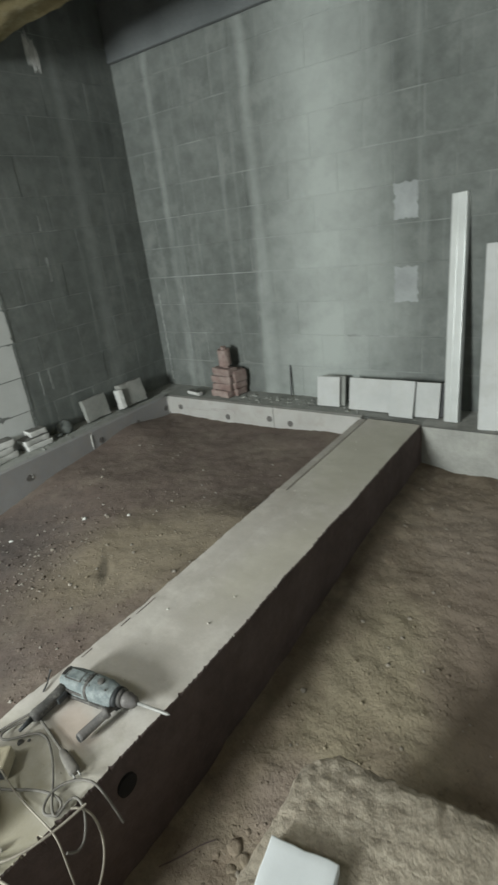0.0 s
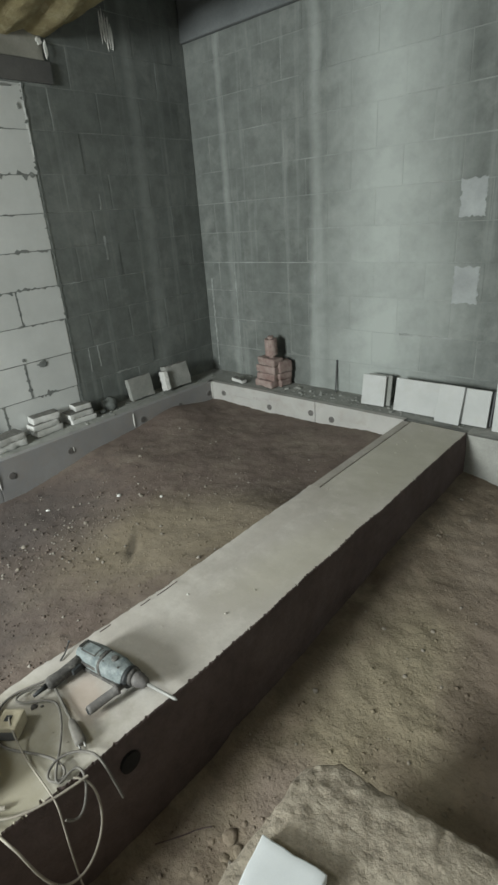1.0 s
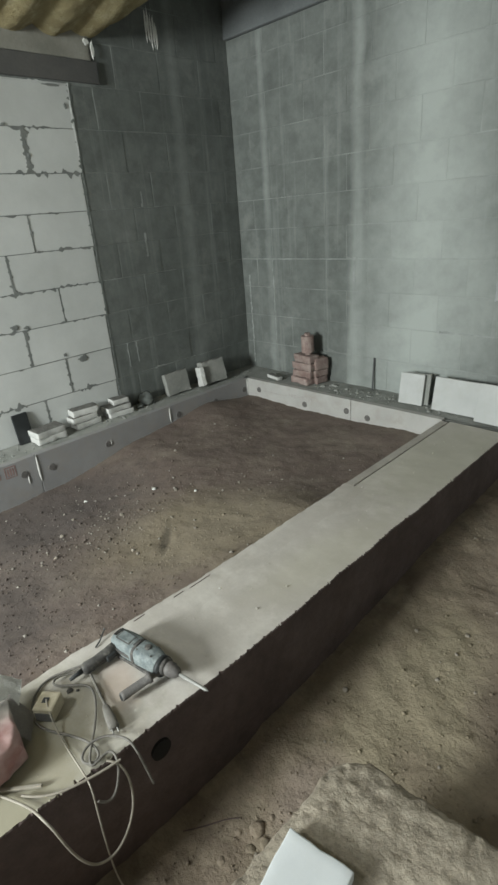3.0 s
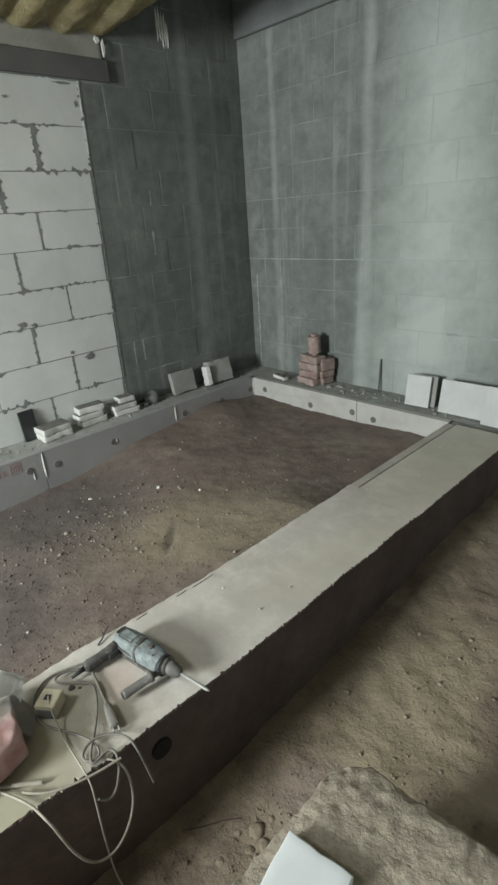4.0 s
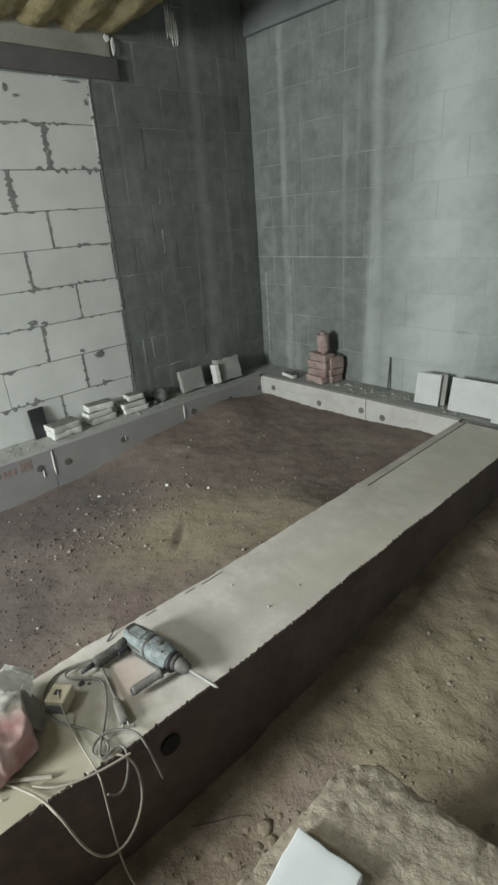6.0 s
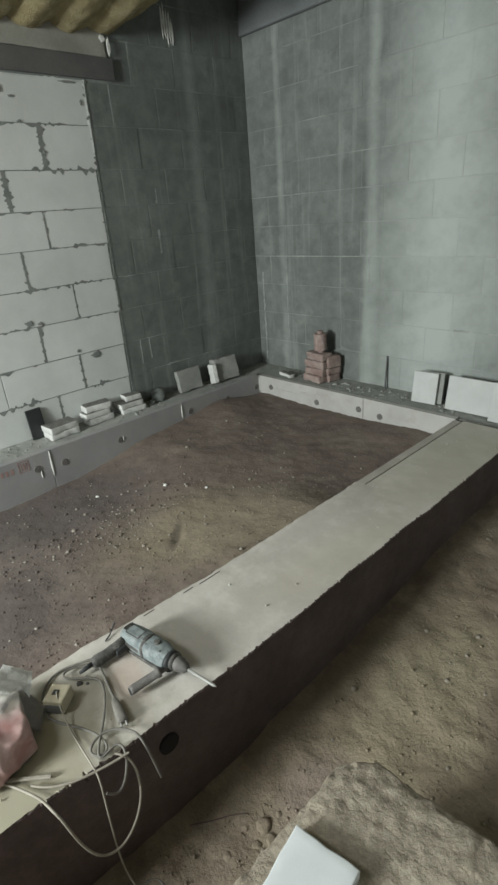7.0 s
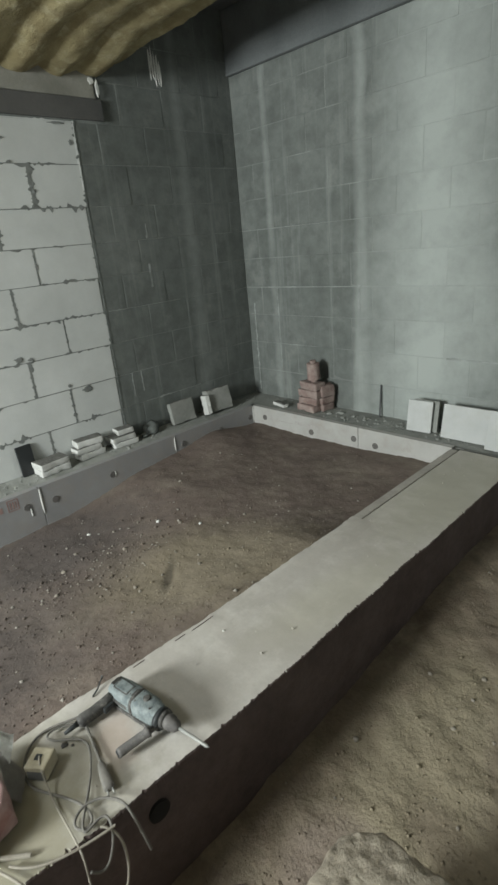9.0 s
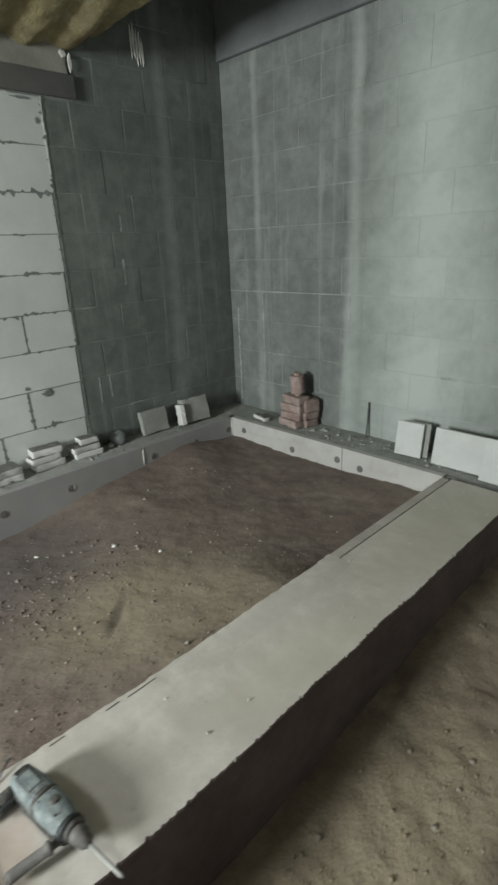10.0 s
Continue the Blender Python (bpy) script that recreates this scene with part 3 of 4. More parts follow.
def stone_bm(r, seed, squash=0.7):
    bm = bmesh.new()
    bmesh.ops.create_icosphere(bm, subdivisions=2, radius=r)
    for v in bm.verts:
        n = noise.noise(v.co / r * 0.9 + Vector((seed, seed * 2, 0)))
        v.co *= 1 + 0.55 * n + 0.25 * noise.noise(v.co / r * 2.6 + Vector((seed, 0, seed)))
        v.co.z *= squash
    return bm


def stone(x, y, z, r, seed, material=STONE, label="small pale stone lying on the soil", squash=0.7):
    ob = part("stone", stone_bm(r, seed, squash), material)
    ob.location = (x, y, z)
    ob.data.polygons.foreach_set("use_smooth", [True] * len(ob.data.polygons))
    return tagged(ob, label, "stone", "loose stones")


stone(-0.240, -0.99, 0.038, 0.072, 3.0, BLOCK, "dark grey rounded mortar lump on the ledge", 0.85)
stone(-0.20, -1.09, 0.015, 0.032, 4.0, BLOCK, "dark grey mortar lump on the ledge", 0.6)

# back ledge: white offcut, bricks, rubble, rod
leaning("block_offcut", worn_box_bm(-0.09, 0.09, -0.03, 0.03, 0, 0.035, 0.02, 0.007, 31), AAC_DUSTY, pose(0.25, 0.12, 0.004, 0, 0, -14),
        "small white block offcut on the ledge", "block offcut", "offcuts on the ledge")


def brick(x, y, z, rz, sx=0.25, sy=0.12, sz=0.065, seed=0.0, rx=0.0, ry=0.0):
    ob = part("clay_brick", worn_box_bm(-sx / 2, sx / 2, -sy / 2, sy / 2, 0, sz, 0.03, 0.009, seed, 0.008), BRICK, smooth=True)
    ob.matrix_world = pose(x, y, z, rx, ry, rz)
    return tagged(ob, "dusty pinkish clay brick in a small pile on the ledge", "brick", "bricks in the pile")


brick(0.560, 0.165, 0.002, -8, 0.22, seed=1)
brick(0.670, 0.250, 0.002, 80, 0.14, 0.10, seed=2)
brick(0.575, 0.170, 0.066, 3, 0.205, seed=3)
brick(0.680, 0.240, 0.066, 76, 0.15, 0.09, seed=4)
brick(0.580, 0.175, 0.130, -4, 0.235, 0.12, 0.068, seed=5)
brick(0.690, 0.235, 0.130, 74, 0.15, 0.085, 0.110, seed=7)
brick(0.590, 0.180, 0.197, -10, 0.225, 0.12, 0.070, seed=8)
bm = bmesh.new()
bmesh.ops.create_cone(bm, segments=18, radius1=0.056, radius2=0.050, depth=0.190, cap_ends=True)
bmesh.ops.bevel(bm, geom=[e for e in bm.edges if abs(e.verts[0].co.z - e.verts[1].co.z) < 1e-4], offset=0.024, segments=4, affect="EDGES")
for v in bm.verts:
    v.co.x += 0.012 * noise.noise(v.co * 20)
    v.co.y += 0.012 * noise.noise(v.co * 20 + Vector((5, 5, 5)))
leaning("brick_bat", bm, BRICK, pose(0.600, 0.190, 0.359, 2, -2, 10), "rounded reddish brick piece standing on the pile", "brick", "bricks in the pile")

r = random.Random(5)
for i in range(14):
    x = r.uniform(0.76, 1.14)
    stone(x, 0.155 + r.uniform(-0.05, 0.09), 0.004, r.uniform(0.008, 0.022), 40 + i, LEDGE, "grey mortar crumb on the ledge", 0.6)
for i in range(16):
    stone(r.uniform(1.2, 1.9), r.uniform(0.09, 0.30), 0.003, r.uniform(0.006, 0.016), 80 + i, LEDGE, "grey mortar crumb on the ledge", 0.6)
for i in range(14):
    stone(r.uniform(-0.28, -0.08), r.uniform(-2.5, 0.1), 0.003, r.uniform(0.006, 0.014), 110 + i, LEDGE, "grey mortar crumb on the ledge", 0.6)
tube("steel_rod", [(1.185, 0.310, 0.0), (1.182, 0.325, 0.13), (1.180, 0.340, 0.27)], 0.007, STEEL)
tagged(bpy.data.objects["steel_rod"], "short dark steel rod leaning on the wall", "rod")


def panel(x, y, w, h, thick, rz, tilt, material, label, roll=0.0, seed=0.0, name="board_offcut"):
    ob = part(name, box_bm(-w / 2, w / 2, -thick / 2, thick / 2, 0, h, 0.003), material)
    ob.matrix_world = pose(x, y, 0.006, -tilt, roll, rz)
    return tagged(ob, label, "board", "boards leaning on the back wall")


panel(1.615, 0.165, 0.19, 0.235, 0.022, 4, 9, WHITE, "pale board offcut leaning on the wall")
# added grey sheet, its right edge shows as the pale board's shade
panel(1.648, 0.200, 0.19, 0.235, 0.022, 4, 9, LEDGE, "grey sheet set as the shade beside a pale board")
panel(1.98, 0.15, 0.36, 0.245, 0.025, 0, 10, WHITE, "wide white board offcut leaning on the wall")
panel(2.23, 0.085, 0.175, 0.265, 0.026, -2, 15, WHITE, "white board offcut leaning in front of another")
panel(2.40, 0.13, 0.175, 0.25, 0.025, 2, 11, WHITE, "white board offcut leaning on the wall")
# added dark sheet for the strip of shade right of the offcut
panel(2.418, 0.165, 0.17, 0.24, 0.022, 2, 11, STEEL, "dark sheet set as the shade beside a white offcut")


prof = empty("metal_profile", pose(2.575, 0.10, 0.004, -8.2, -4.0, -14), "pale zinc-coated metal profile leaning upright on the wall", "metal profile")
part("web", box_bm(-0.047, 0.047, -0.003, 0.0, 0, 1.46, 0.001), GALV, prof)
part("flange", box_bm(-0.050, -0.047, -0.003, 0.04, 0, 1.46, 0.001), GALV, prof)
part("flange", box_bm(0.047, 0.050, -0.003, 0.04, 0, 1.46, 0.001), GALV, prof)
part("face_strip", box_bm(-0.046, -0.002, -0.008, -0.0032, 0.004, 1.455, 0.001), GALV, prof)
panel(3.015, 0.05, 0.50, 1.17, 0.04, 0, 13, WHITE, "tall white board leaning upright on the wall", -3.0)


# ---- the drill on the beam ----
def hammer_drill():
    d = empty("hammer_drill", pose(2.035, -2.712, 0.005, 0, 0, 8.8), "dusty blue-grey corded hammer drill lying on its side", "drill")
    part("motor_body", loft_bm([(-0.012, 0.020, 0.022, 0, 0.043), (0.0, 0.034, 0.036, 0, 0.043), (0.05, 0.040, 0.040, 0, 0.043), (0.10, 0.041, 0.041, 0, 0.043),
                                (0.115, 0.037, 0.038, 0, 0.043), (0.125, 0.040, 0.040, 0, 0.043), (0.19, 0.037, 0.038, 0, 0.044), (0.22, 0.029, 0.030, 0, 0.045),
                                (0.238, 0.024, 0.025, 0, 0.045)], 20, 3.6), TOOL, d, smooth=True)
    for x in (0.002, 0.010, 0.096, 0.103):
        part("vent_slot", box_bm(x, x + 0.004, -0.016, 0.016, 0.077, 0.0835, 0.001), GRIP, d)
    part("seam_rib", loft_bm([(0.110, 0.0425, 0.0425, 0, 0.043), (0.122, 0.0425, 0.0425, 0, 0.043)]), GRIP, d, smooth=True)
    part("side_rib", box_bm(0.02, 0.10, -0.0425, -0.038, 0.036, 0.050, 0.002), GRIP, d)
    part("cover_plate", box_bm(0.026, 0.086, -0.020, 0.016, 0.080, 0.0855, 0.002), TOOL, d)
    for x, y in ((0.008, 0.02), (0.13, 0.022), (0.195, -0.018), (0.13, -0.022)):
        part("screw", loft_bm([(0, 0.004, 0.004, 0, 0), (0.003, 0.003, 0.003, 0, 0)], 10, 2.0), GRIP, d).matrix_local = pose(x, y, 0.0795, 0, -90, 0)
    part("gear_collar", loft_bm([(0.236, 0.030, 0.030, 0, 0.045), (0.246, 0.031, 0.031, 0, 0.045), (0.252, 0.026, 0.026, 0, 0.045)], 20, 2.0), GRIP, d, smooth=True)
    part("chuck", loft_bm([(0.250, 0.021, 0.021, 0, 0.045), (0.256, 0.025, 0.025, 0, 0.045), (0.272, 0.025, 0.025, 0, 0.045), (0.275, 0.022, 0.022, 0, 0.045),
                           (0.294, 0.019, 0.019, 0, 0.045), (0.300, 0.012, 0.012, 0, 0.045), (0.306, 0.008, 0.008, 0, 0.045)], 20, 2.0), DOWEL, d, smooth=True)
    part("drill_bit", loft_bm([(0.304, 0.0055, 0.0055, 0, 0.045), (0.42, 0.0055, 0.0055, 0, 0.045), (0.432, 0.001, 0.001, 0, 0.045)], 10, 2.0), CHROME, d, smooth=True)
    grip = part("handle", loft_bm([(0.0, 0.022, 0.026, 0, 0), (0.04, 0.019, 0.022, 0.002, -0.003), (0.09, 0.018, 0.020, 0.004, -0.008), (0.125, 0.020, 0.022, 0.004, -0.010), (0.14, 0.014, 0.015, 0.004, -0.010)]),
                GRIP, d, "black rubber pistol grip", smooth=True)
    grip.matrix_local = pose(0.018, -0.022, 0.036, 0, 0, -104)
    part("label_frame", box_bm(0.020, 0.092, -0.024, 0.020, 0.0795, 0.0838, 0.003), GRIP, d)
    part("selector_knob", loft_bm([(0, 0.013, 0.013, 0, 0), (0.007, 0.012, 0.012, 0, 0), (0.008, 0.009, 0.009, 0, 0)], 14, 2.0), GRIP, d, smooth=True).matrix_local = pose(0.160, 0.004, 0.080, 0, -90, 0)
    # solid dark strip that paints the shade under the housing
    part("lower_seam", box_bm(0.0, 0.215, -0.0445, -0.034, 0.012, 0.026, 0.003), GRIP, d, "dark strip standing in for the shaded gap under the housing")
    part("trigger", box_bm(0.030, 0.042, -0.085, -0.045, 0.024, 0.046, 0.004), DARK, d)
    col = part("side_handle_clamp", loft_bm([(0.222, 0.038, 0.036, -0.004, 0.043), (0.237, 0.038, 0.036, -0.004, 0.043)], 20, 2.0), DARK, d, smooth=True)
    side = part("side_handle", loft_bm([(0.0, 0.010, 0.010, 0, 0), (0.028, 0.010, 0.010, 0, 0), (0.030, 0.018, 0.018, 0, 0), (0.040, 0.018, 0.018, 0, 0), (0.044, 0.0145, 0.0145, 0, -0.001),
                                        (0.13, 0.0155, 0.0155, 0, -0.008), (0.140, 0.0150, 0.0150, 0, -0.009)], 16, 2.0), DOWEL, d, "dusty grey side handle", smooth=True)
    part("end_cap", loft_bm([(0.138, 0.012, 0.012, 0, -0.009), (0.1425, 0.011, 0.011, 0, -0.009)], 16, 2.0), DARK, side)
    side.matrix_local = pose(0.232, -0.026, 0.036, 0, 0, -106)
    part("cord_sleeve", loft_bm([(0.0, 0.010, 0.010, 0, 0), (0.02, 0.008, 0.008, 0, 0), (0.05, 0.006, 0.006, 0, 0)], 12, 2.0), DARK, d, smooth=True).matrix_local = pose(-0.012, -0.158, 0.024, 0, 0, -95)
    return d


hammer_drill()
Z = 0.012


def cord(name, pts, radius, material, label, category="cable"):
    return tagged(tube(name, pts, radius, material), label, category)


cord("extension_cable", [(2.020, -2.855, 0.024), (1.995, -2.905, 0.018), (1.968, -2.945, Z), (1.975, -3.005, Z), (2.04, -3.062, Z), (2.13, -3.080, Z), (2.22, -3.022, Z), (2.30, -2.985, Z),
                    (2.365, -2.985, 0.014), (2.372, -3.02, Z), (2.33, -3.045, Z), (2.30, -2.99, 0.02), (2.33, -2.935, 0.022), (2.385, -2.905, 0.026), (2.432, -2.905, 0.01), (2.440, -2.89, -0.10), (2.436, -2.88, -0.16)],
     0.0040, CORD, "grey rubber power cord coiled on the beam")
cord("extension_cable", [(2.035, -2.862, Z), (1.985, -2.930, Z + 0.008), (2.005, -2.985, Z + 0.008), (2.06, -2.93, Z + 0.005), (2.10, -2.875, Z), (2.16, -2.888, Z), (2.22, -2.92, Z), (2.285, -2.965, Z), (2.35, -3.02, Z + 0.008),
                    (2.385, -3.03, Z), (2.36, -2.96, 0.018), (2.41, -2.955, 0.02), (2.440, -2.985, -0.05), (2.436, -3.02, -0.10), (2.432, -3.05, -0.05)],
     0.0038, CORD, "dark grey cord looped over the beam edge")
cord("extension_cable", [(2.05, -2.85, Z), (2.11, -2.862, Z), (2.175, -2.878, Z), (2.225, -2.888, 0.016)], 0.0042, CORD, "short grey cord running to a plug")
plug = empty("cord_plug", pose(2.235, -2.892, 0.018, 0, 0, -14), "dark grey power plug on the beam", "plug")
part("plug_body", loft_bm([(-0.012, 0.007, 0.007, 0, 0), (0.0, 0.012, 0.011, 0, 0), (0.04, 0.016, 0.013, 0, 0), (0.08, 0.017, 0.014, 0, 0), (0.088, 0.013, 0.011, 0, 0)]), CORD, plug, smooth=True)
for y in (-0.008, 0.008):
    part("pin", loft_bm([(0.086, 0.0025, 0.0025, y, 0), (0.106, 0.0025, 0.0025, y, 0)], 8, 2.0), CHROME, plug, smooth=True)

socket = empty("power_socket", pose(2.095, -3.018, 0.004, 0, 0, 38), "cream plastic socket block with a cord, on the beam", "socket")
part("socket_body", box_bm(-0.034, 0.034, -0.036, 0.036, 0, 0.052, 0.006), CREAM, socket)
part("socket_face", box_bm(-0.028, 0.030, -0.0375, -0.0355, 0.003, 0.036, 0.0), LINTEL, socket, "dark front face")
part("socket_recess", box_bm(-0.014, 0.006, -0.010, 0.010, 0.0515, 0.0535, 0.0), DARK, socket)
cord("white_cord", [(2.095, -3.018, 0.06), (2.115, -3.028, 0.062), (2.16, -3.035, 0.03), (2.22, -3.043, Z), (2.31, -3.047, Z), (2.40, -3.052, 0.016), (2.428, -3.055, 0.0), (2.430, -3.060, -0.12), (2.432, -3.064, -0.316), (2.445, -3.06, -0.44), (2.50, -3.05, -0.453)],
     0.0027, CORD_PALE, "pale thin cord hanging over the beam edge")
cord("white_cord", [(2.16, -3.33, Z), (2.213, -3.264, Z), (2.285, -3.227, Z), (2.36, -3.195, Z), (2.415, -3.19, 0.02), (2.445, -3.178, 0.0), (2.455, -3.165, -0.09), (2.46, -3.125, -0.24), (2.46, -3.045, -0.275), (2.455, -2.975, -0.195), (2.445, -2.945, -0.09), (2.425, -2.955, 0.01), (2.39, -2.985, Z)],
     0.0037, CORD_PALE, "pale thick cord hanging in a loop from the beam")
cord("white_cord", [(2.50, -3.10, -0.451), (2.47, -3.02, -0.454), (2.52, -2.96, -0.461), (2.60, -3.02, -0.454), (2.58, -3.12, -0.449)], 0.0035, CORD, "grey cord lying on the ground by the beam")


def stick(a, b, w, h, label, material=WOOD):
    a, b = Vector(a), Vector(b)
    ob = part("wooden_stick", box_bm(0, (b - a).length, -w / 2, w / 2, 0, h, 0.002), material)
    ob.matrix_world = Matrix.Translation(a) @ Matrix.Rotation(math.atan2((b - a).y, (b - a).x), 4, "Z")
    return tagged(ob, label, "stick")


stick((2.15, -3.34, 0.006), (2.315, -3.148, 0.006), 0.010, 0.008, "thin pale wooden stick lying on the beam", CORD_PALE)
cord("white_cord", [(2.30, -3.20, Z), (2.355, -3.165, Z), (2.395, -3.08, Z), (2.412, -3.0, 0.012), (2.418, -2.955, 0.012)], 0.0037, CORD_PALE, "pale cord lying along the beam edge")
nail = part("bent_nail", loft_bm([(0, 0.003, 0.003, 0, 0), (0.03, 0.003, 0.003, 0.002, 0.004), (0.07, 0.003, 0.003, 0.012, 0.016), (0.075, 0.006, 0.006, 0.013, 0.017)], 8, 2.0), STEEL)
nail.matrix_world = pose(1.965, -2.775, 0.010, 0, 0, 112)
tagged(nail, "bent rusty nail sticking up at the beam edge", "nail")


def smear_bm(w, h, seed, thick=0.004, n=26):
    """A flat ragged dab of mortar or foam in the yz plane."""
    bm = bmesh.new()
    rim, top = [], []
    for i in range(n):
        a = 2 * math.pi * i / n
        k = 1 + 0.5 * fbm(math.cos(a) * 1.6 + seed, math.sin(a) * 1.6, seed)
        p = Vector((0, math.cos(a) * w * k, math.sin(a) * h * k))
        rim.append(bm.verts.new(p))
        top.append(bm.verts.new(p * 0.82 + Vector((thick, 0, 0))))
    for i in range(n):
        j = (i + 1) % n
        bm.faces.new((rim[i], rim[j], top[j], top[i]))
    bm.faces.new(top)
    return bm


# ---- crumpled bag ----
def bag_material():
    m = surface("crumpled_plastic_film", (0.54, 0.52, 0.48), (0.66, 0.64, 0.60), 6, 60, 0.45, 0.08, speckle=0.1)
    nt = m.node_tree
    bs = nt.nodes["Principled BSDF"]
    pos = nt.nodes.new("ShaderNodeNewGeometry").outputs["Position"]
    sep = nt.nodes.new("ShaderNodeSeparateXYZ")
    nt.links.new(pos, sep.inputs[0])
    old = bs.inputs["Base Color"].links[0].from_socket
    w = calc(nt, "ADD", sep.outputs[0], calc(nt, "MULTIPLY", noise_of(nt, pos, 9.0), 0.10))
    red = ramp(nt, noise_of(nt, pos, 14.0), ((0.35, (0.32, 0.165, 0.158)), (0.68, (0.48, 0.345, 0.33))))
    f = calc(nt, "MULTIPLY", calc(nt, "SUBTRACT", w, 2.125), 16.0, True)
    g = calc(nt, "SUBTRACT", 1.0, calc(nt, "MULTIPLY", calc(nt, "ABSOLUTE", calc(nt, "SUBTRACT", w, 2.115)), 34.0, True), True)
    col = mix(nt, g, mix(nt, f, old, red), (0.30, 0.28, 0.27))
    nt.links.new(col, bs.inputs["Base Color"])
    return m


def crumpled_bm(rx, ry, rz, seed):
    """A bag of film: broad planes that meet in folds."""
    r = random.Random(seed)
    planes = []
    while len(planes) < 18:
        n = Vector((r.gauss(0, 1), r.gauss(0, 1), r.gauss(0, 1))).normalized()
        planes.append((n, r.uniform(0.62, 0.95)))
    bm = bmesh.new()
    bmesh.ops.create_icosphere(bm, subdivisions=6, radius=1.0)
    for v in bm.verts:
        d = v.co.normalized()
        d2 = (d + 0.10 * Vector((noise.noise(d * 3), noise.noise(d * 3 + Vector((7, 0, 0))), noise.noise(d * 3 + Vector((0, 7, 0)))))).normalized()
        k = min([h / d2.dot(n) for n, h in planes if d2.dot(n) > 0.05] + [1.3])
        k += 0.07 * (0.5 - abs(noise.noise(d * 2.6 + Vector((seed, 0, 0)))))
        v.co = Vector((d.x * rx * k, d.y * ry * k, max(d.z, -0.1) * rz * k))
    zmin = min(v.co.z for v in bm.verts)
    for v in bm.verts:
        v.co.z -= zmin
    return bm


bag = part("plastic_bag", crumpled_bm(0.22, 0.15, 0.150, 9), bag_material(), smooth=True)
bag.matrix_world = pose(2.07, -3.225, 0.004, 0, 0, -12)
tagged(bag, "crumpled white and red plastic bag on the beam", "plastic bag")


def flap_bm(corners, n=8, thick=0.002):
    a, b, c, d = (Vector(p) for p in corners)
    bm = bmesh.new()
    g = []
    for j in range(n + 1):
        row = []
        for i in range(n + 1):
            u, w = i / n, j / n
            p = a.lerp(b, u).lerp(d.lerp(c, u), w)
            row.append(bm.verts.new(p + Vector((0, 0, 0.014 * noise.noise(Vector((u * 3, w * 3, 2)))))))
        g.append(row)
    for j in range(n):
        for i in range(n):
            bm.faces.new((g[j][i], g[j][i + 1], g[j + 1][i + 1], g[j + 1][i]))
    bmesh.ops.solidify(bm, geom=bm.faces[:], thickness=thick)
    return bm


for corners, film, note in ((((1.93, -3.11, 0.135), (1.99, -3.045, 0.095), (2.06, -3.09, 0.07), (1.99, -3.21, 0.15)), GLUE, "white film flap of the bag"),
                            (((2.02, -3.10, 0.10), (2.075, -3.06, 0.02), (2.16, -3.11, 0.015), (2.10, -3.19, 0.13)), PRINT_GREY, "grey film flap of the bag")):
    flap = part("film_flap", flap_bm(corners), film, None, note, smooth=True)
    flap.parent = bag
    flap.matrix_parent_inverse = bag.matrix_world.inverted()



# ---- broken concrete block in the passage, with foam on it ----
def rough_block_bm(x0, x1, y0, y1, z0, z1, corner=0.12):
    """A cast lump with a broadly rounded corner, a soft rim and a crumbly, pitted skin."""
    bm = worn_box_bm(x0, x1, y0, y1, z0, z1, 0.011, 0.006, 8.0, 0.009, 9.0)
    for v in bm.verts:
        p = v.co
        cx, cy = x0 + corner, y1 - corner
        if p.x < cx and p.y > cy:
            d = Vector((p.x - cx, p.y - cy))
            far = max(abs(d.x), abs(d.y))
            if d.length > 1e-6:
                d = d * (far / d.length)
            p.x, p.y = cx + d.x, cy + d.y
        inside = min(p.x - x0, y1 - p.y) if not (p.x < cx and p.y > cy) else corner - math.hypot(p.x - cx, p.y - cy)
        crown = step01(z1 - 0.10, z1, p.z)
        p.z -= crown * 0.010 * (1 - step01(-0.005, 0.07, inside)) ** 1.5
        p.z += crown * (0.007 * fbm(p.x * 5, p.y * 5, 2, 2) - 0.005 * max(0.0, fbm(p.x * 24, p.y * 24, 5, 3)) + 0.007 * fbm(p.x * 48, p.y * 48, 7, 2))
        side = 0.010 * fbm(p.x * 7, p.y * 7, p.z * 7, 3) + 0.005 * fbm(p.x * 30, p.y * 30, p.z * 30, 2)
        p.y += side * step01(y1 - 0.05, y1, p.y) + 0.05 * (p.x - x0) * step01(y1 - 0.2, y1, p.y)
        p.x -= side * step01(x0 + 0.05, x0, p.x)
    return bm


rock = part("concrete_block", rough_block_bm(2.893, 3.62, -3.75, -2.495, -0.5, 0.050), ROCK, smooth=True)
tagged(rock, "crumbling rough concrete block rising from the ground", "concrete block")
foam = part("polystyrene_sheet", worn_box_bm(-0.085, 0.085, -0.30, 0.0, 0, 0.04, 0.025, 0.004, 12, 0.004), FOAM, smooth=True)
foam.matrix_world = pose(3.015, -2.775, 0.046, 2, 2, 10)
tagged(foam, "white polystyrene sheet lying on the concrete block", "polystyrene sheet")

# loose stones that stand out
r = random.Random(11)
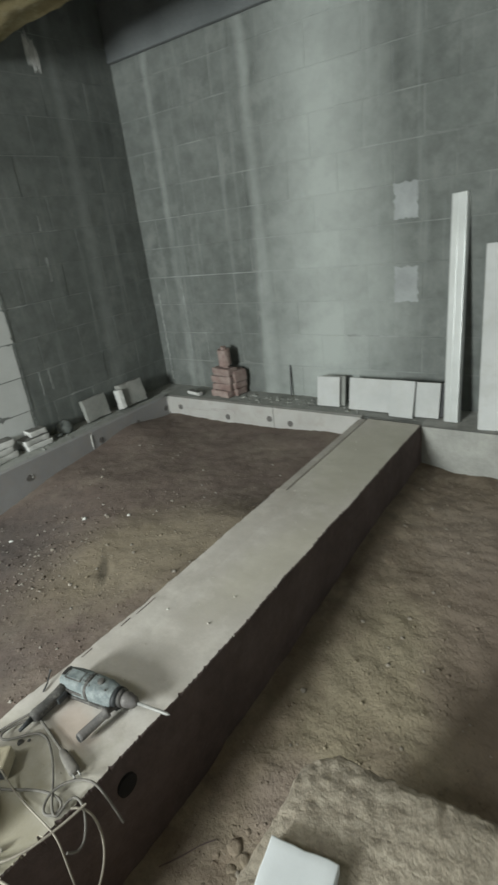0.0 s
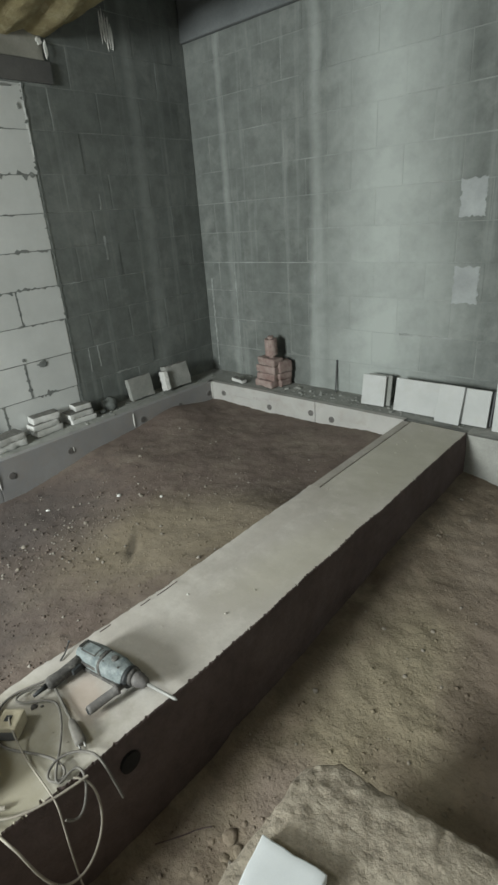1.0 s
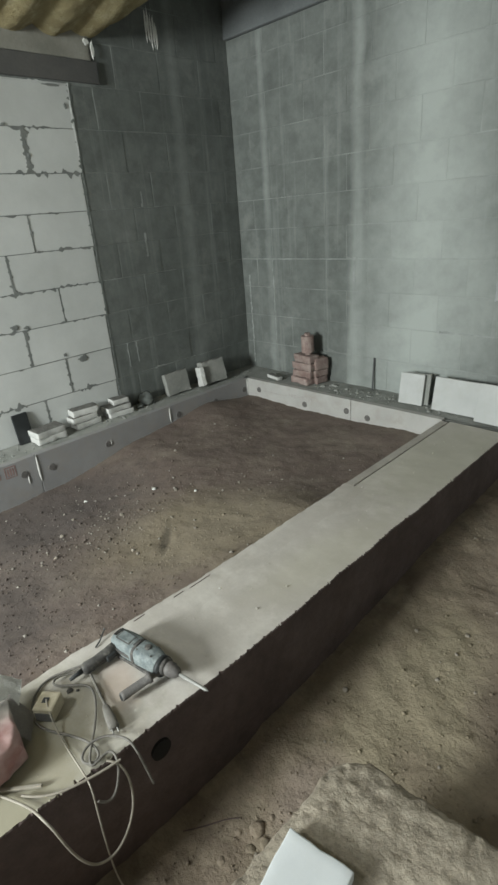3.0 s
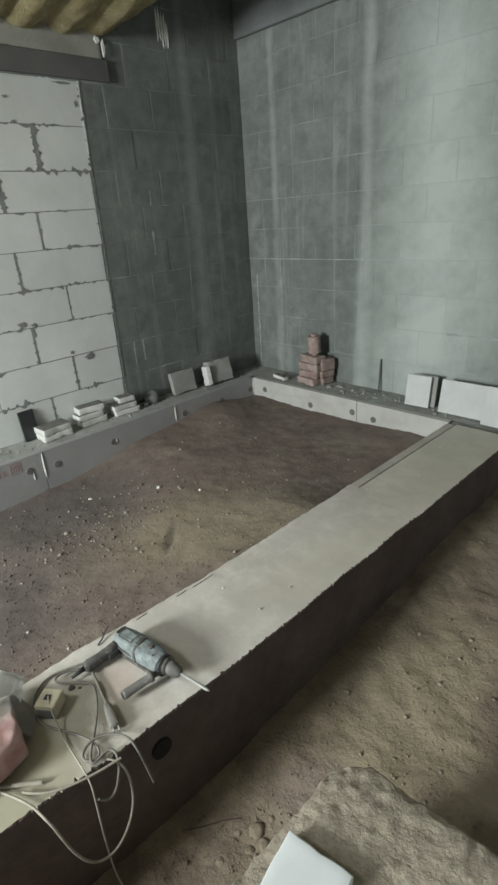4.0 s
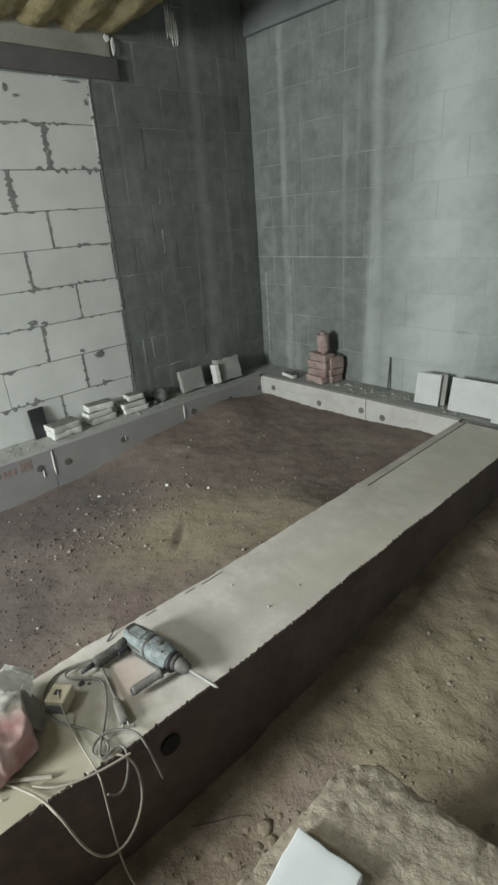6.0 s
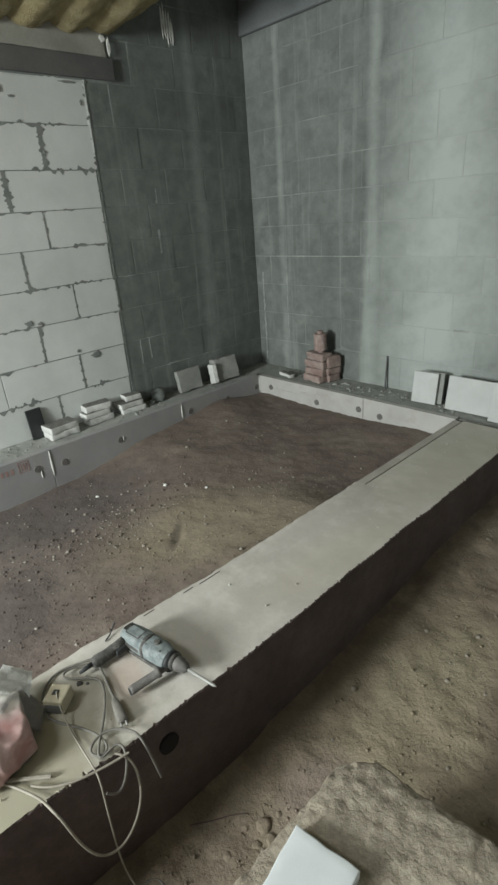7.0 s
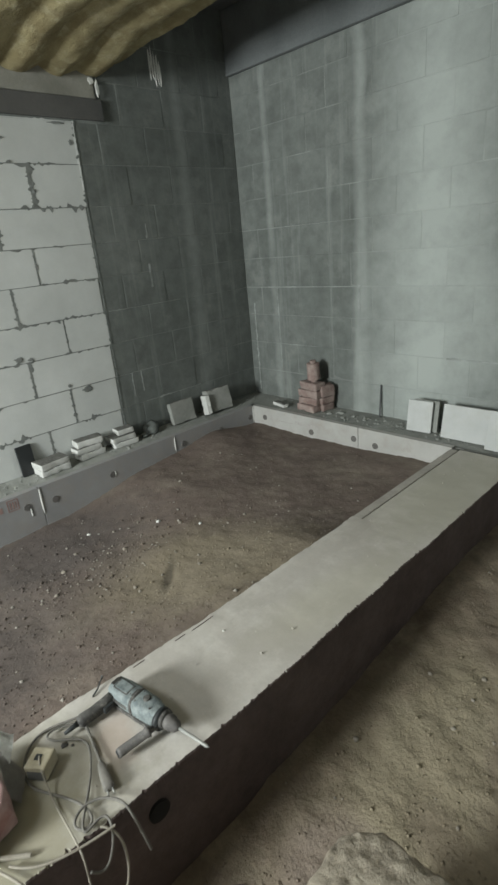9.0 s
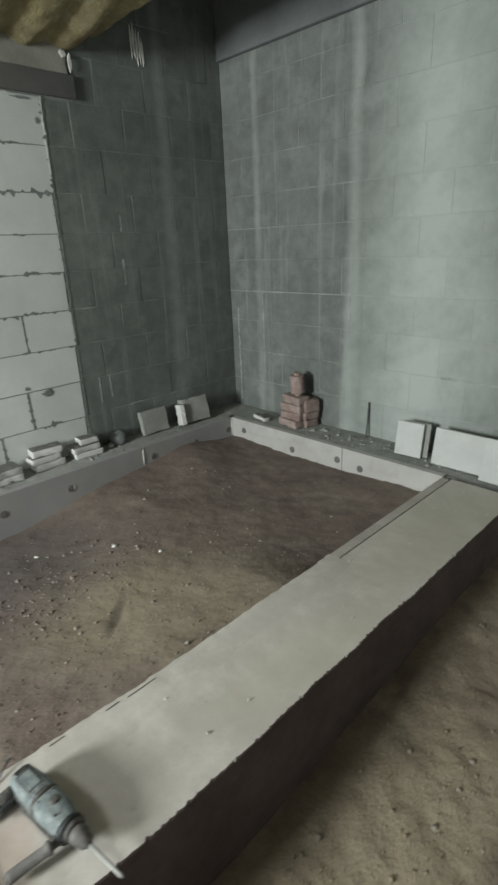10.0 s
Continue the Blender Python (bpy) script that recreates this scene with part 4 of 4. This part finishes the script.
for i, (x, y, s) in enumerate(((0.391, -2.003, 0.016), (0.77, -1.687, 0.018), (0.93, -1.62, 0.014), (0.55, -1.9, 0.012), (1.05, -1.55, 0.012), (0.62, -1.75, 0.010), (0.86, -2.0, 0.016), (0.80, -2.08, 0.012),
                               (1.0, -1.85, 0.010), (0.45, -1.25, 0.013), (0.35, -1.15, 0.011), (1.2, -1.3, 0.011), (0.75, -2.35, 0.016), (1.0, -2.5, 0.014), (1.3, -2.2, 0.012), (0.6, -2.2, 0.013))):
    stone(x, y, pit_height(x, y) + s * 0.3, s * 0.85, 200 + i, GLUE if i in (0, 1, 4) else STONE)
for i in range(22):
    x, y, s = r.uniform(2.5, 3.2), r.uniform(-2.9, -0.3), r.uniform(0.005, 0.011)
    stone(x, y, floor_height(x, y) + s * 0.3, s, 230 + i, STONE, "small earthy stone lying on the ground")
CLOD = "flat clod of dry earth on the ground"
for i, (x, y, size) in enumerate(((2.645, -2.656, 0.034), (2.70, -2.673, 0.027), (2.672, -2.715, 0.020), (2.60, -2.70, 0.016), (2.735, -2.64, 0.015), (2.66, -2.60, 0.013), (2.78, -2.70, 0.022), (2.62, -2.80, 0.018), (2.56, -2.55, 0.012))):
    stone(x, y, floor_height(x, y) + size * 0.05, size * 0.8, 260 + i, GROUND, CLOD, 0.32)
stone(2.065, -2.934, 0.004, 0.011, 281, GRIP, "dark chip of concrete on the beam", 0.5)
stone(2.085, -2.915, 0.003, 0.006, 282, GRIP, "dark chip of concrete on the beam", 0.5)
stone(2.071, -2.244, 0.003, 0.0045, 283, GLUE, "small white crumb on the beam", 0.7)
twig = [(2.455, -2.825), (2.480, -2.785), (2.512, -2.745), (2.545, -2.695), (2.575, -2.672)]
cord("twig", [(x, y, floor_height(x, y) + 0.003) for x, y in twig], 0.0022, BEAM_SHADE, "thin dark twig lying on the ground", "twig")


# ---- loose grit (stuff) ----
def grit(name, count, area, height, sizes, material, label, seed, dense=None):
    r = random.Random(seed)
    verts, faces = [], []
    octa = ((1, 0, 0), (0, 1, 0), (-1, 0, 0), (0, -1, 0), (0, 0, 1), (0, 0, -1))
    while len(faces) < count * 8:
        x, y = r.uniform(area[0], area[1]), r.uniform(area[2], area[3])
        if dense and r.random() > dense(x, y):
            continue
        s = sizes[0] + (sizes[1] - sizes[0]) * r.random() ** 3
        z, a, k = height(x, y) + s * 0.25, r.uniform(0, 6.28), len(verts)
        for p in octa:
            q = Vector(p) * s * r.uniform(0.7, 1.3)
            verts.append((x + q.x * math.cos(a) - q.y * math.sin(a), y + q.x * math.sin(a) + q.y * math.cos(a), z + q.z * 0.7))
        for i in range(4):
            j = (i + 1) % 4
            faces += [(k + i, k + j, k + 4), (k + j, k + i, k + 5)]
    me = bpy.data.meshes.new(name)
    me.from_pydata(verts, [], faces)
    me.materials.append(material)
    me.polygons.foreach_set("use_smooth", [True] * len(me.polygons))
    return tagged(new(name, me), label, "gravel", kind="stuff")


grit("pit_grit", 5000, (0.02, 1.93, -3.4, -0.03), pit_height, (0.0015, 0.007), SOIL, "loose crumbs of brown soil and grit", 21, lambda x, y: 0.25 + 0.75 * step01(-1.1, -2.2, y))
grit("pit_pebbles", 380, (0.1, 1.9, -3.2, -0.6), pit_height, (0.002, 0.011), PEBBLE, "scattered pale pebbles on the soil", 22, lambda x, y: 0.12 + 0.88 * math.exp(-((x - 0.85) / 0.45) ** 2 - ((y + 2.1) / 0.5) ** 2))
grit("ground_grit", 7000, (2.44, 3.9, -3.4, -0.02), floor_height, (0.0015, 0.0065), GROUND, "loose crumbs of sandy earth", 23)
grit("ground_pebbles", 160, (2.44, 3.9, -3.2, -0.02), floor_height, (0.002, 0.006), STONE, "scattered pebbles on the ground", 24)
grit("pit_clods", 330, (0.25, 1.6, -3.2, -1.2), pit_height, (0.003, 0.014), SOIL, "broken clods of dark soil and rubble", 28, lambda x, y: 0.04 + 0.96 * math.exp(-((x - 0.92) / 0.26) ** 2 - ((y + 2.25) / 0.55) ** 2))
grit("pit_rubble", 120, (0.25, 1.7, -3.2, -1.2), pit_height, (0.003, 0.012), STONE, "pale broken rubble mixed into the soil", 29, lambda x, y: 0.05 + 0.95 * math.exp(-((x - 0.98) / 0.24) ** 2 - ((y + 2.2) / 0.5) ** 2))
grit("ground_clods", 500, (2.44, 3.9, -3.3, -0.02), floor_height, (0.003, 0.011), GROUND, "crumbled clods of sandy earth", 30)
grit("beam_crumbs", 90, (1.98, 2.39, -3.4, -0.1), lambda x, y: 0.003, (0.0015, 0.006), CONCRETE, "crumbs of mortar on the beam", 25)
grit("ledge_grit", 500, (-0.29, -0.06, -2.8, 0.3), lambda x, y: 0.002, (0.002, 0.009), LEDGE, "mortar crumbs on the ledge", 26)
grit("back_ledge_grit", 500, (-0.05, 2.35, 0.06, 0.32), lambda x, y: 0.002, (0.002, 0.009), LEDGE, "mortar crumbs on the ledge", 27)


# ---- wall patches ----
def patch(parent, y, z, w, h, seed, material, name, label="", x=WX + 0.001):
    ob = part(name, smear_bm(w, h, seed), material, parent, label)
    ob.location = (x, y, z)


for i in range(5):
    patch(wall_west, -0.455 + i * 0.022, 2.745 - i * 0.012 + 0.015 * (i % 2), 0.009, 0.10 - 0.008 * abs(i - 2), 5 + i, GLUE, "foam_smear", "white foam smeared on the wall")
patch(wall_west, -0.985, 2.585, 0.022, 0.022, 9.1, GLUE, "foam_smear", "white foam smeared on the wall", WX + 0.016)
patch(wall_west, -0.945, 2.54, 0.012, 0.05, 9.7, GLUE, "foam_smear", "white foam smeared on the wall", WX + 0.016)


# ---- wall blocks ----
def block_mesh(name, length, height, thick, material, seed, axis):
    bm = wall_piece(thick if axis == "x" else length, length if axis == "x" else thick, height, seed)
    me = bpy.data.meshes.new(name)
    bm.to_mesh(me)
    bm.free()
    me.materials.append(material)
    return me


def lay(name, me, parent, place):
    ob = new(name, me)
    ob.parent = parent
    ob.location = place
    return ob


MESHES = {}


def lay_block(parent, axis, a0, a1, z0, z1, material, kind, seed, out=0.0, gap=0.004):
    """One block from a0 to a1 along the wall; axis x: on the west wall, y: on the back wall."""
    length, height = round(a1 - a0 - gap, 3), round(z1 - z0 - gap, 3)
    key = (kind, axis, length, height, int(seed) % 3)
    if key not in MESHES:
        MESHES[key] = block_mesh(kind, length, height, 0.10, material, (int(seed) % 3) * 3.7 + length * 10, axis)
    mid = (a0 + a1) / 2
    place = (WX - 0.05 + out, mid, (z0 + z1) / 2) if axis == "x" else (mid, BY + 0.05 - out, (z0 + z1) / 2)
    lay(kind, MESHES[key], parent, place)


r = random.Random(31)
EDGE = -1.18


def edge_at(z):
    """The white blockwork ends on a slight slant."""
    return EDGE - 0.024 * (1 - z / 2.34)


JOINTS = [-1.83, -1.60, -1.86, -1.54, -1.86, -1.65, -1.86, -1.56, -1.95]
WIDE = [0.020, 0.020, 0.030, 0.004, 0.028, 0.005, 0.060, 0.060, 0.004]
part("mortar_bed", box_bm(WX - 0.06, WX - 0.0015, -3.4, EDGE - 0.012, 0.0, 2.34), MORTAR_DARK, wall_west)
for i, (j, wide) in enumerate(zip(JOINTS, WIDE)):
    z0, z1 = COURSES[i], COURSES[i + 1]
    e = edge_at((z0 + z1) / 2) + r.uniform(-0.010, 0.016)
    lay_block(wall_west, "x", j + 0.002 + wide * 0.12, e, z0, z1, AAC, "aerated_block", i, 0.001, 0.004)
    a = j - 0.002 - wide * 0.12
    while a > -3.35:
        b = max(a - 0.6, -3.4)
        lay_block(wall_west, "x", b, a, z0, z1, AAC, "aerated_block", i + 1, r.uniform(0.0, 0.002), 0.004)
        a = b
for i in range(len(COURSES) - 1):
    z0, z1 = COURSES[i], COURSES[i + 1]
    a = edge_at((z0 + z1) / 2) + 0.012 if i < 9 else -0.96
    for b in ((-0.79, -0.39, 0.01, BY) if i % 2 else (-0.99, -0.59, -0.19, 0.21, BY)):
        if b > a + 0.05:
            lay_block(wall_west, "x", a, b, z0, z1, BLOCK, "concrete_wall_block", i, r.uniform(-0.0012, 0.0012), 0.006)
            a = b
    if z1 > 2.78:
        z1 = min(z1, 2.75)
    if z1 - z0 > 0.05:
        a = WX
        b = WX + (0.2 if i % 2 else 0.4)
        while a < EAST - 0.05:
            b = min(b, EAST)
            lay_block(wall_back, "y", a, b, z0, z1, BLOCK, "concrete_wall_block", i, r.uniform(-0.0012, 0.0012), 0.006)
            a, b = b, b + 0.4

# white blocks toothed into the back wall, and a smeared patch
for x0, x1, z0, z1, stuff in ((2.09, 2.27, 1.32, 1.56, TOOTH), (2.09, 2.275, 0.77, 1.03, TOOTH)):
    part("toothed_block", worn_box_bm(x0, x1, BY - 0.006, BY + 0.03, z0, z1, 0.014, 0.016, x0 + z0, 0.004, 24.0), stuff, wall_back, "whitish aerated block toothed into the wall")


# mortar squeezed out along the white blockwork's joints, in ragged strips
def ragged_strip(bm, along, at, a0, a1, half, rough, drip, seed, x=WX + 0.0022, step=0.005, fine=1.6):
    """A strip in the west wall's plane; along z: upright at y = at, along y: level at z = at."""
    n = max(2, round((a1 - a0) / step))
    last = None
    for i in range(n + 1):
        a = a0 + (a1 - a0) * i / n
        rough_here = rough * (1.0 if along == "z" else step01(-0.1, 0.4, fbm(a * 3.1, seed, 3, 2)))
        up = half + rough_here * 0.6 * max(0.0, fbm(a * 11 * fine + seed, seed, 0, 3) + 0.1)
        down = half + rough_here * 0.6 * max(0.0, fbm(a * 13 * fine, seed * 1.3, 5, 3) + 0.1) + drip * max(0.0, fbm(a * 6, seed, 9, 3) - 0.35)
        lift = x + 0.0012 * noise.noise(Vector((a * 30, seed, 0)))
        p = [(lift - 0.004, a, at - down), (lift, a, at - down * 0.8), (lift, a, at + up * 0.8), (lift - 0.004, a, at + up)]
        if along == "z":
            p = [(q, v, u) for q, u, v in p]
        row = [bm.verts.new(q) for q in p]
        if last:
            for k in range(3):
                bm.faces.new((last[k], row[k], row[k + 1], last[k + 1]))
        last = row


def joint_mortar():
    bm = bmesh.new()
    for i in range(1, 9):
        strong = (1.2, 1.4, 1.1, 0.6, 0.5, 0.45, 0.5, 1.0, 0.8)[i]
        ragged_strip(bm, "y", COURSES[i], -3.39, EDGE, 0.002, 0.085 * strong, 0.10 * strong, i * 3.1)
    for i, (j, w) in enumerate(zip(JOINTS, WIDE)):
        ragged_strip(bm, "z", j, COURSES[i], COURSES[i + 1], 0.001 + w * 0.22, 0.03 + w * 0.9, 0.0, 40 + i * 2.3, fine=2.2)
    bmesh.ops.recalc_face_normals(bm, faces=bm.faces[:])
    return bm


tagged(part("joint_mortar", joint_mortar(), MORTAR_DARK, wall_west), kind="stuff")
edge_bm = bmesh.new()
ragged_strip(edge_bm, "z", EDGE + 0.010, 0.0, 2.34, 0.003, 0.060, 0.0, 91, WX + 0.0025, 0.004, 3.0)
for v in edge_bm.verts:
    v.co.y += edge_at(v.co.z) - EDGE
part("edge_mortar", edge_bm, BLOCK, wall_west, "dark ragged mortar edge of the old wall")
edge_bm = bmesh.new()
ragged_strip(edge_bm, "z", EDGE + 0.004, 1.90, 2.335, 0.004, 0.020, 0.0, 57, WX + 0.0032, 0.005, 2.2)
ragged_strip(edge_bm, "y", 2.329, -3.3, EDGE + 0.005, 0.003, 0.022, 0.0, 63, WX + 0.0032, 0.005, 2.0)
for v in edge_bm.verts:
    v.co.y += edge_at(v.co.z) - EDGE
part("edge_glue", edge_bm, AAC, wall_west, "pale glue squeezed out at the blockwork edge")


# pale mortar left on the dark walls
def wall_smears(back):
    bm = bmesh.new()
    lines = (("y", 1.046, -1.16, -0.45, 0.0015, 0.020, 1.1), ("y", 0.532, -1.15, -0.80, 0.0015, 0.018, 2.2), ("y", 1.544, -1.12, -0.55, 0.001, 0.014, 3.3), ("y", 2.066, -1.1, -0.75, 0.001, 0.016, 4.1),
             ("z", -0.96, 0.36, 0.53, 0.004, 0.02, 5.2), ("z", -1.05, 0.33, 0.53, 0.003, 0.015, 6.2), ("z", -0.72, 1.18, 1.36, 0.004, 0.02, 7.3), ("y", 0.264, -0.95, -0.35, 0.0015, 0.03, 8.4),
             ("z", -0.70, 1.55, 1.66, 0.004, 0.02, 9.1))
    if back:
        lines = (("y", 1.046, -0.02, 0.98, 0.004, 0.018, 11.1), ("y", 0.532, 0.0, 0.5, 0.001, 0.02, 12.4), ("y", 0.532, 1.72, 2.12, 0.006, 0.02, 13.2), ("y", 0.796, -0.28, 0.6, 0.001, 0.016, 14.5),
                 ("y", 1.544, -0.25, 0.7, 0.001, 0.014, 15.8), ("z", -0.22, 0.05, 0.90, 0.004, 0.030, 16.1), ("z", 0.09, 0.30, 1.04, 0.002, 0.022, 17.3),
                 ("z", 0.97, 0.85, 1.06, 0.008, 0.03, 19.4))
    for along, at, a0, a1, half, rough, seed in lines:
        ragged_strip(bm, along, at, a0, a1, half, rough, 0.0, seed, WX + 0.0018)
    if back:
        for v in bm.verts:
            v.co = Vector((v.co.y, BY - (v.co.x - WX), v.co.z))
    bmesh.ops.recalc_face_normals(bm, faces=bm.faces[:])
    return bm


part("mortar_smear", wall_smears(False), MORTAR_LIME, wall_west, "pale mortar smeared along old joints")
part("mortar_smear", wall_smears(True), MORTAR_LIME, wall_back, "pale mortar smeared along old joints")
for i, (y, z, w, h) in enumerate(((-1.76, 2.25, 0.010, 0.022), (-1.70, 2.21, 0.020, 0.008), (-1.88, 2.10, 0.010, 0.024), (-1.92, 2.07, 0.008, 0.020), (-1.30, 2.315, 0.055, 0.007), (-1.22, 2.20, 0.010, 0.018),
                                  (-1.68, 2.075, 0.014, 0.009), (-1.55, 1.90, 0.009, 0.012), (-1.92, 0.83, 0.030, 0.016), (-1.84, 0.815, 0.022, 0.010), (-1.46, 0.505, 0.040, 0.020), (-1.60, 0.56, 0.018, 0.012))):
    patch(wall_west, y, z, w, h, 70 + i * 1.9, MORTAR_DARK, "mortar_dab", x=WX + 0.0022)
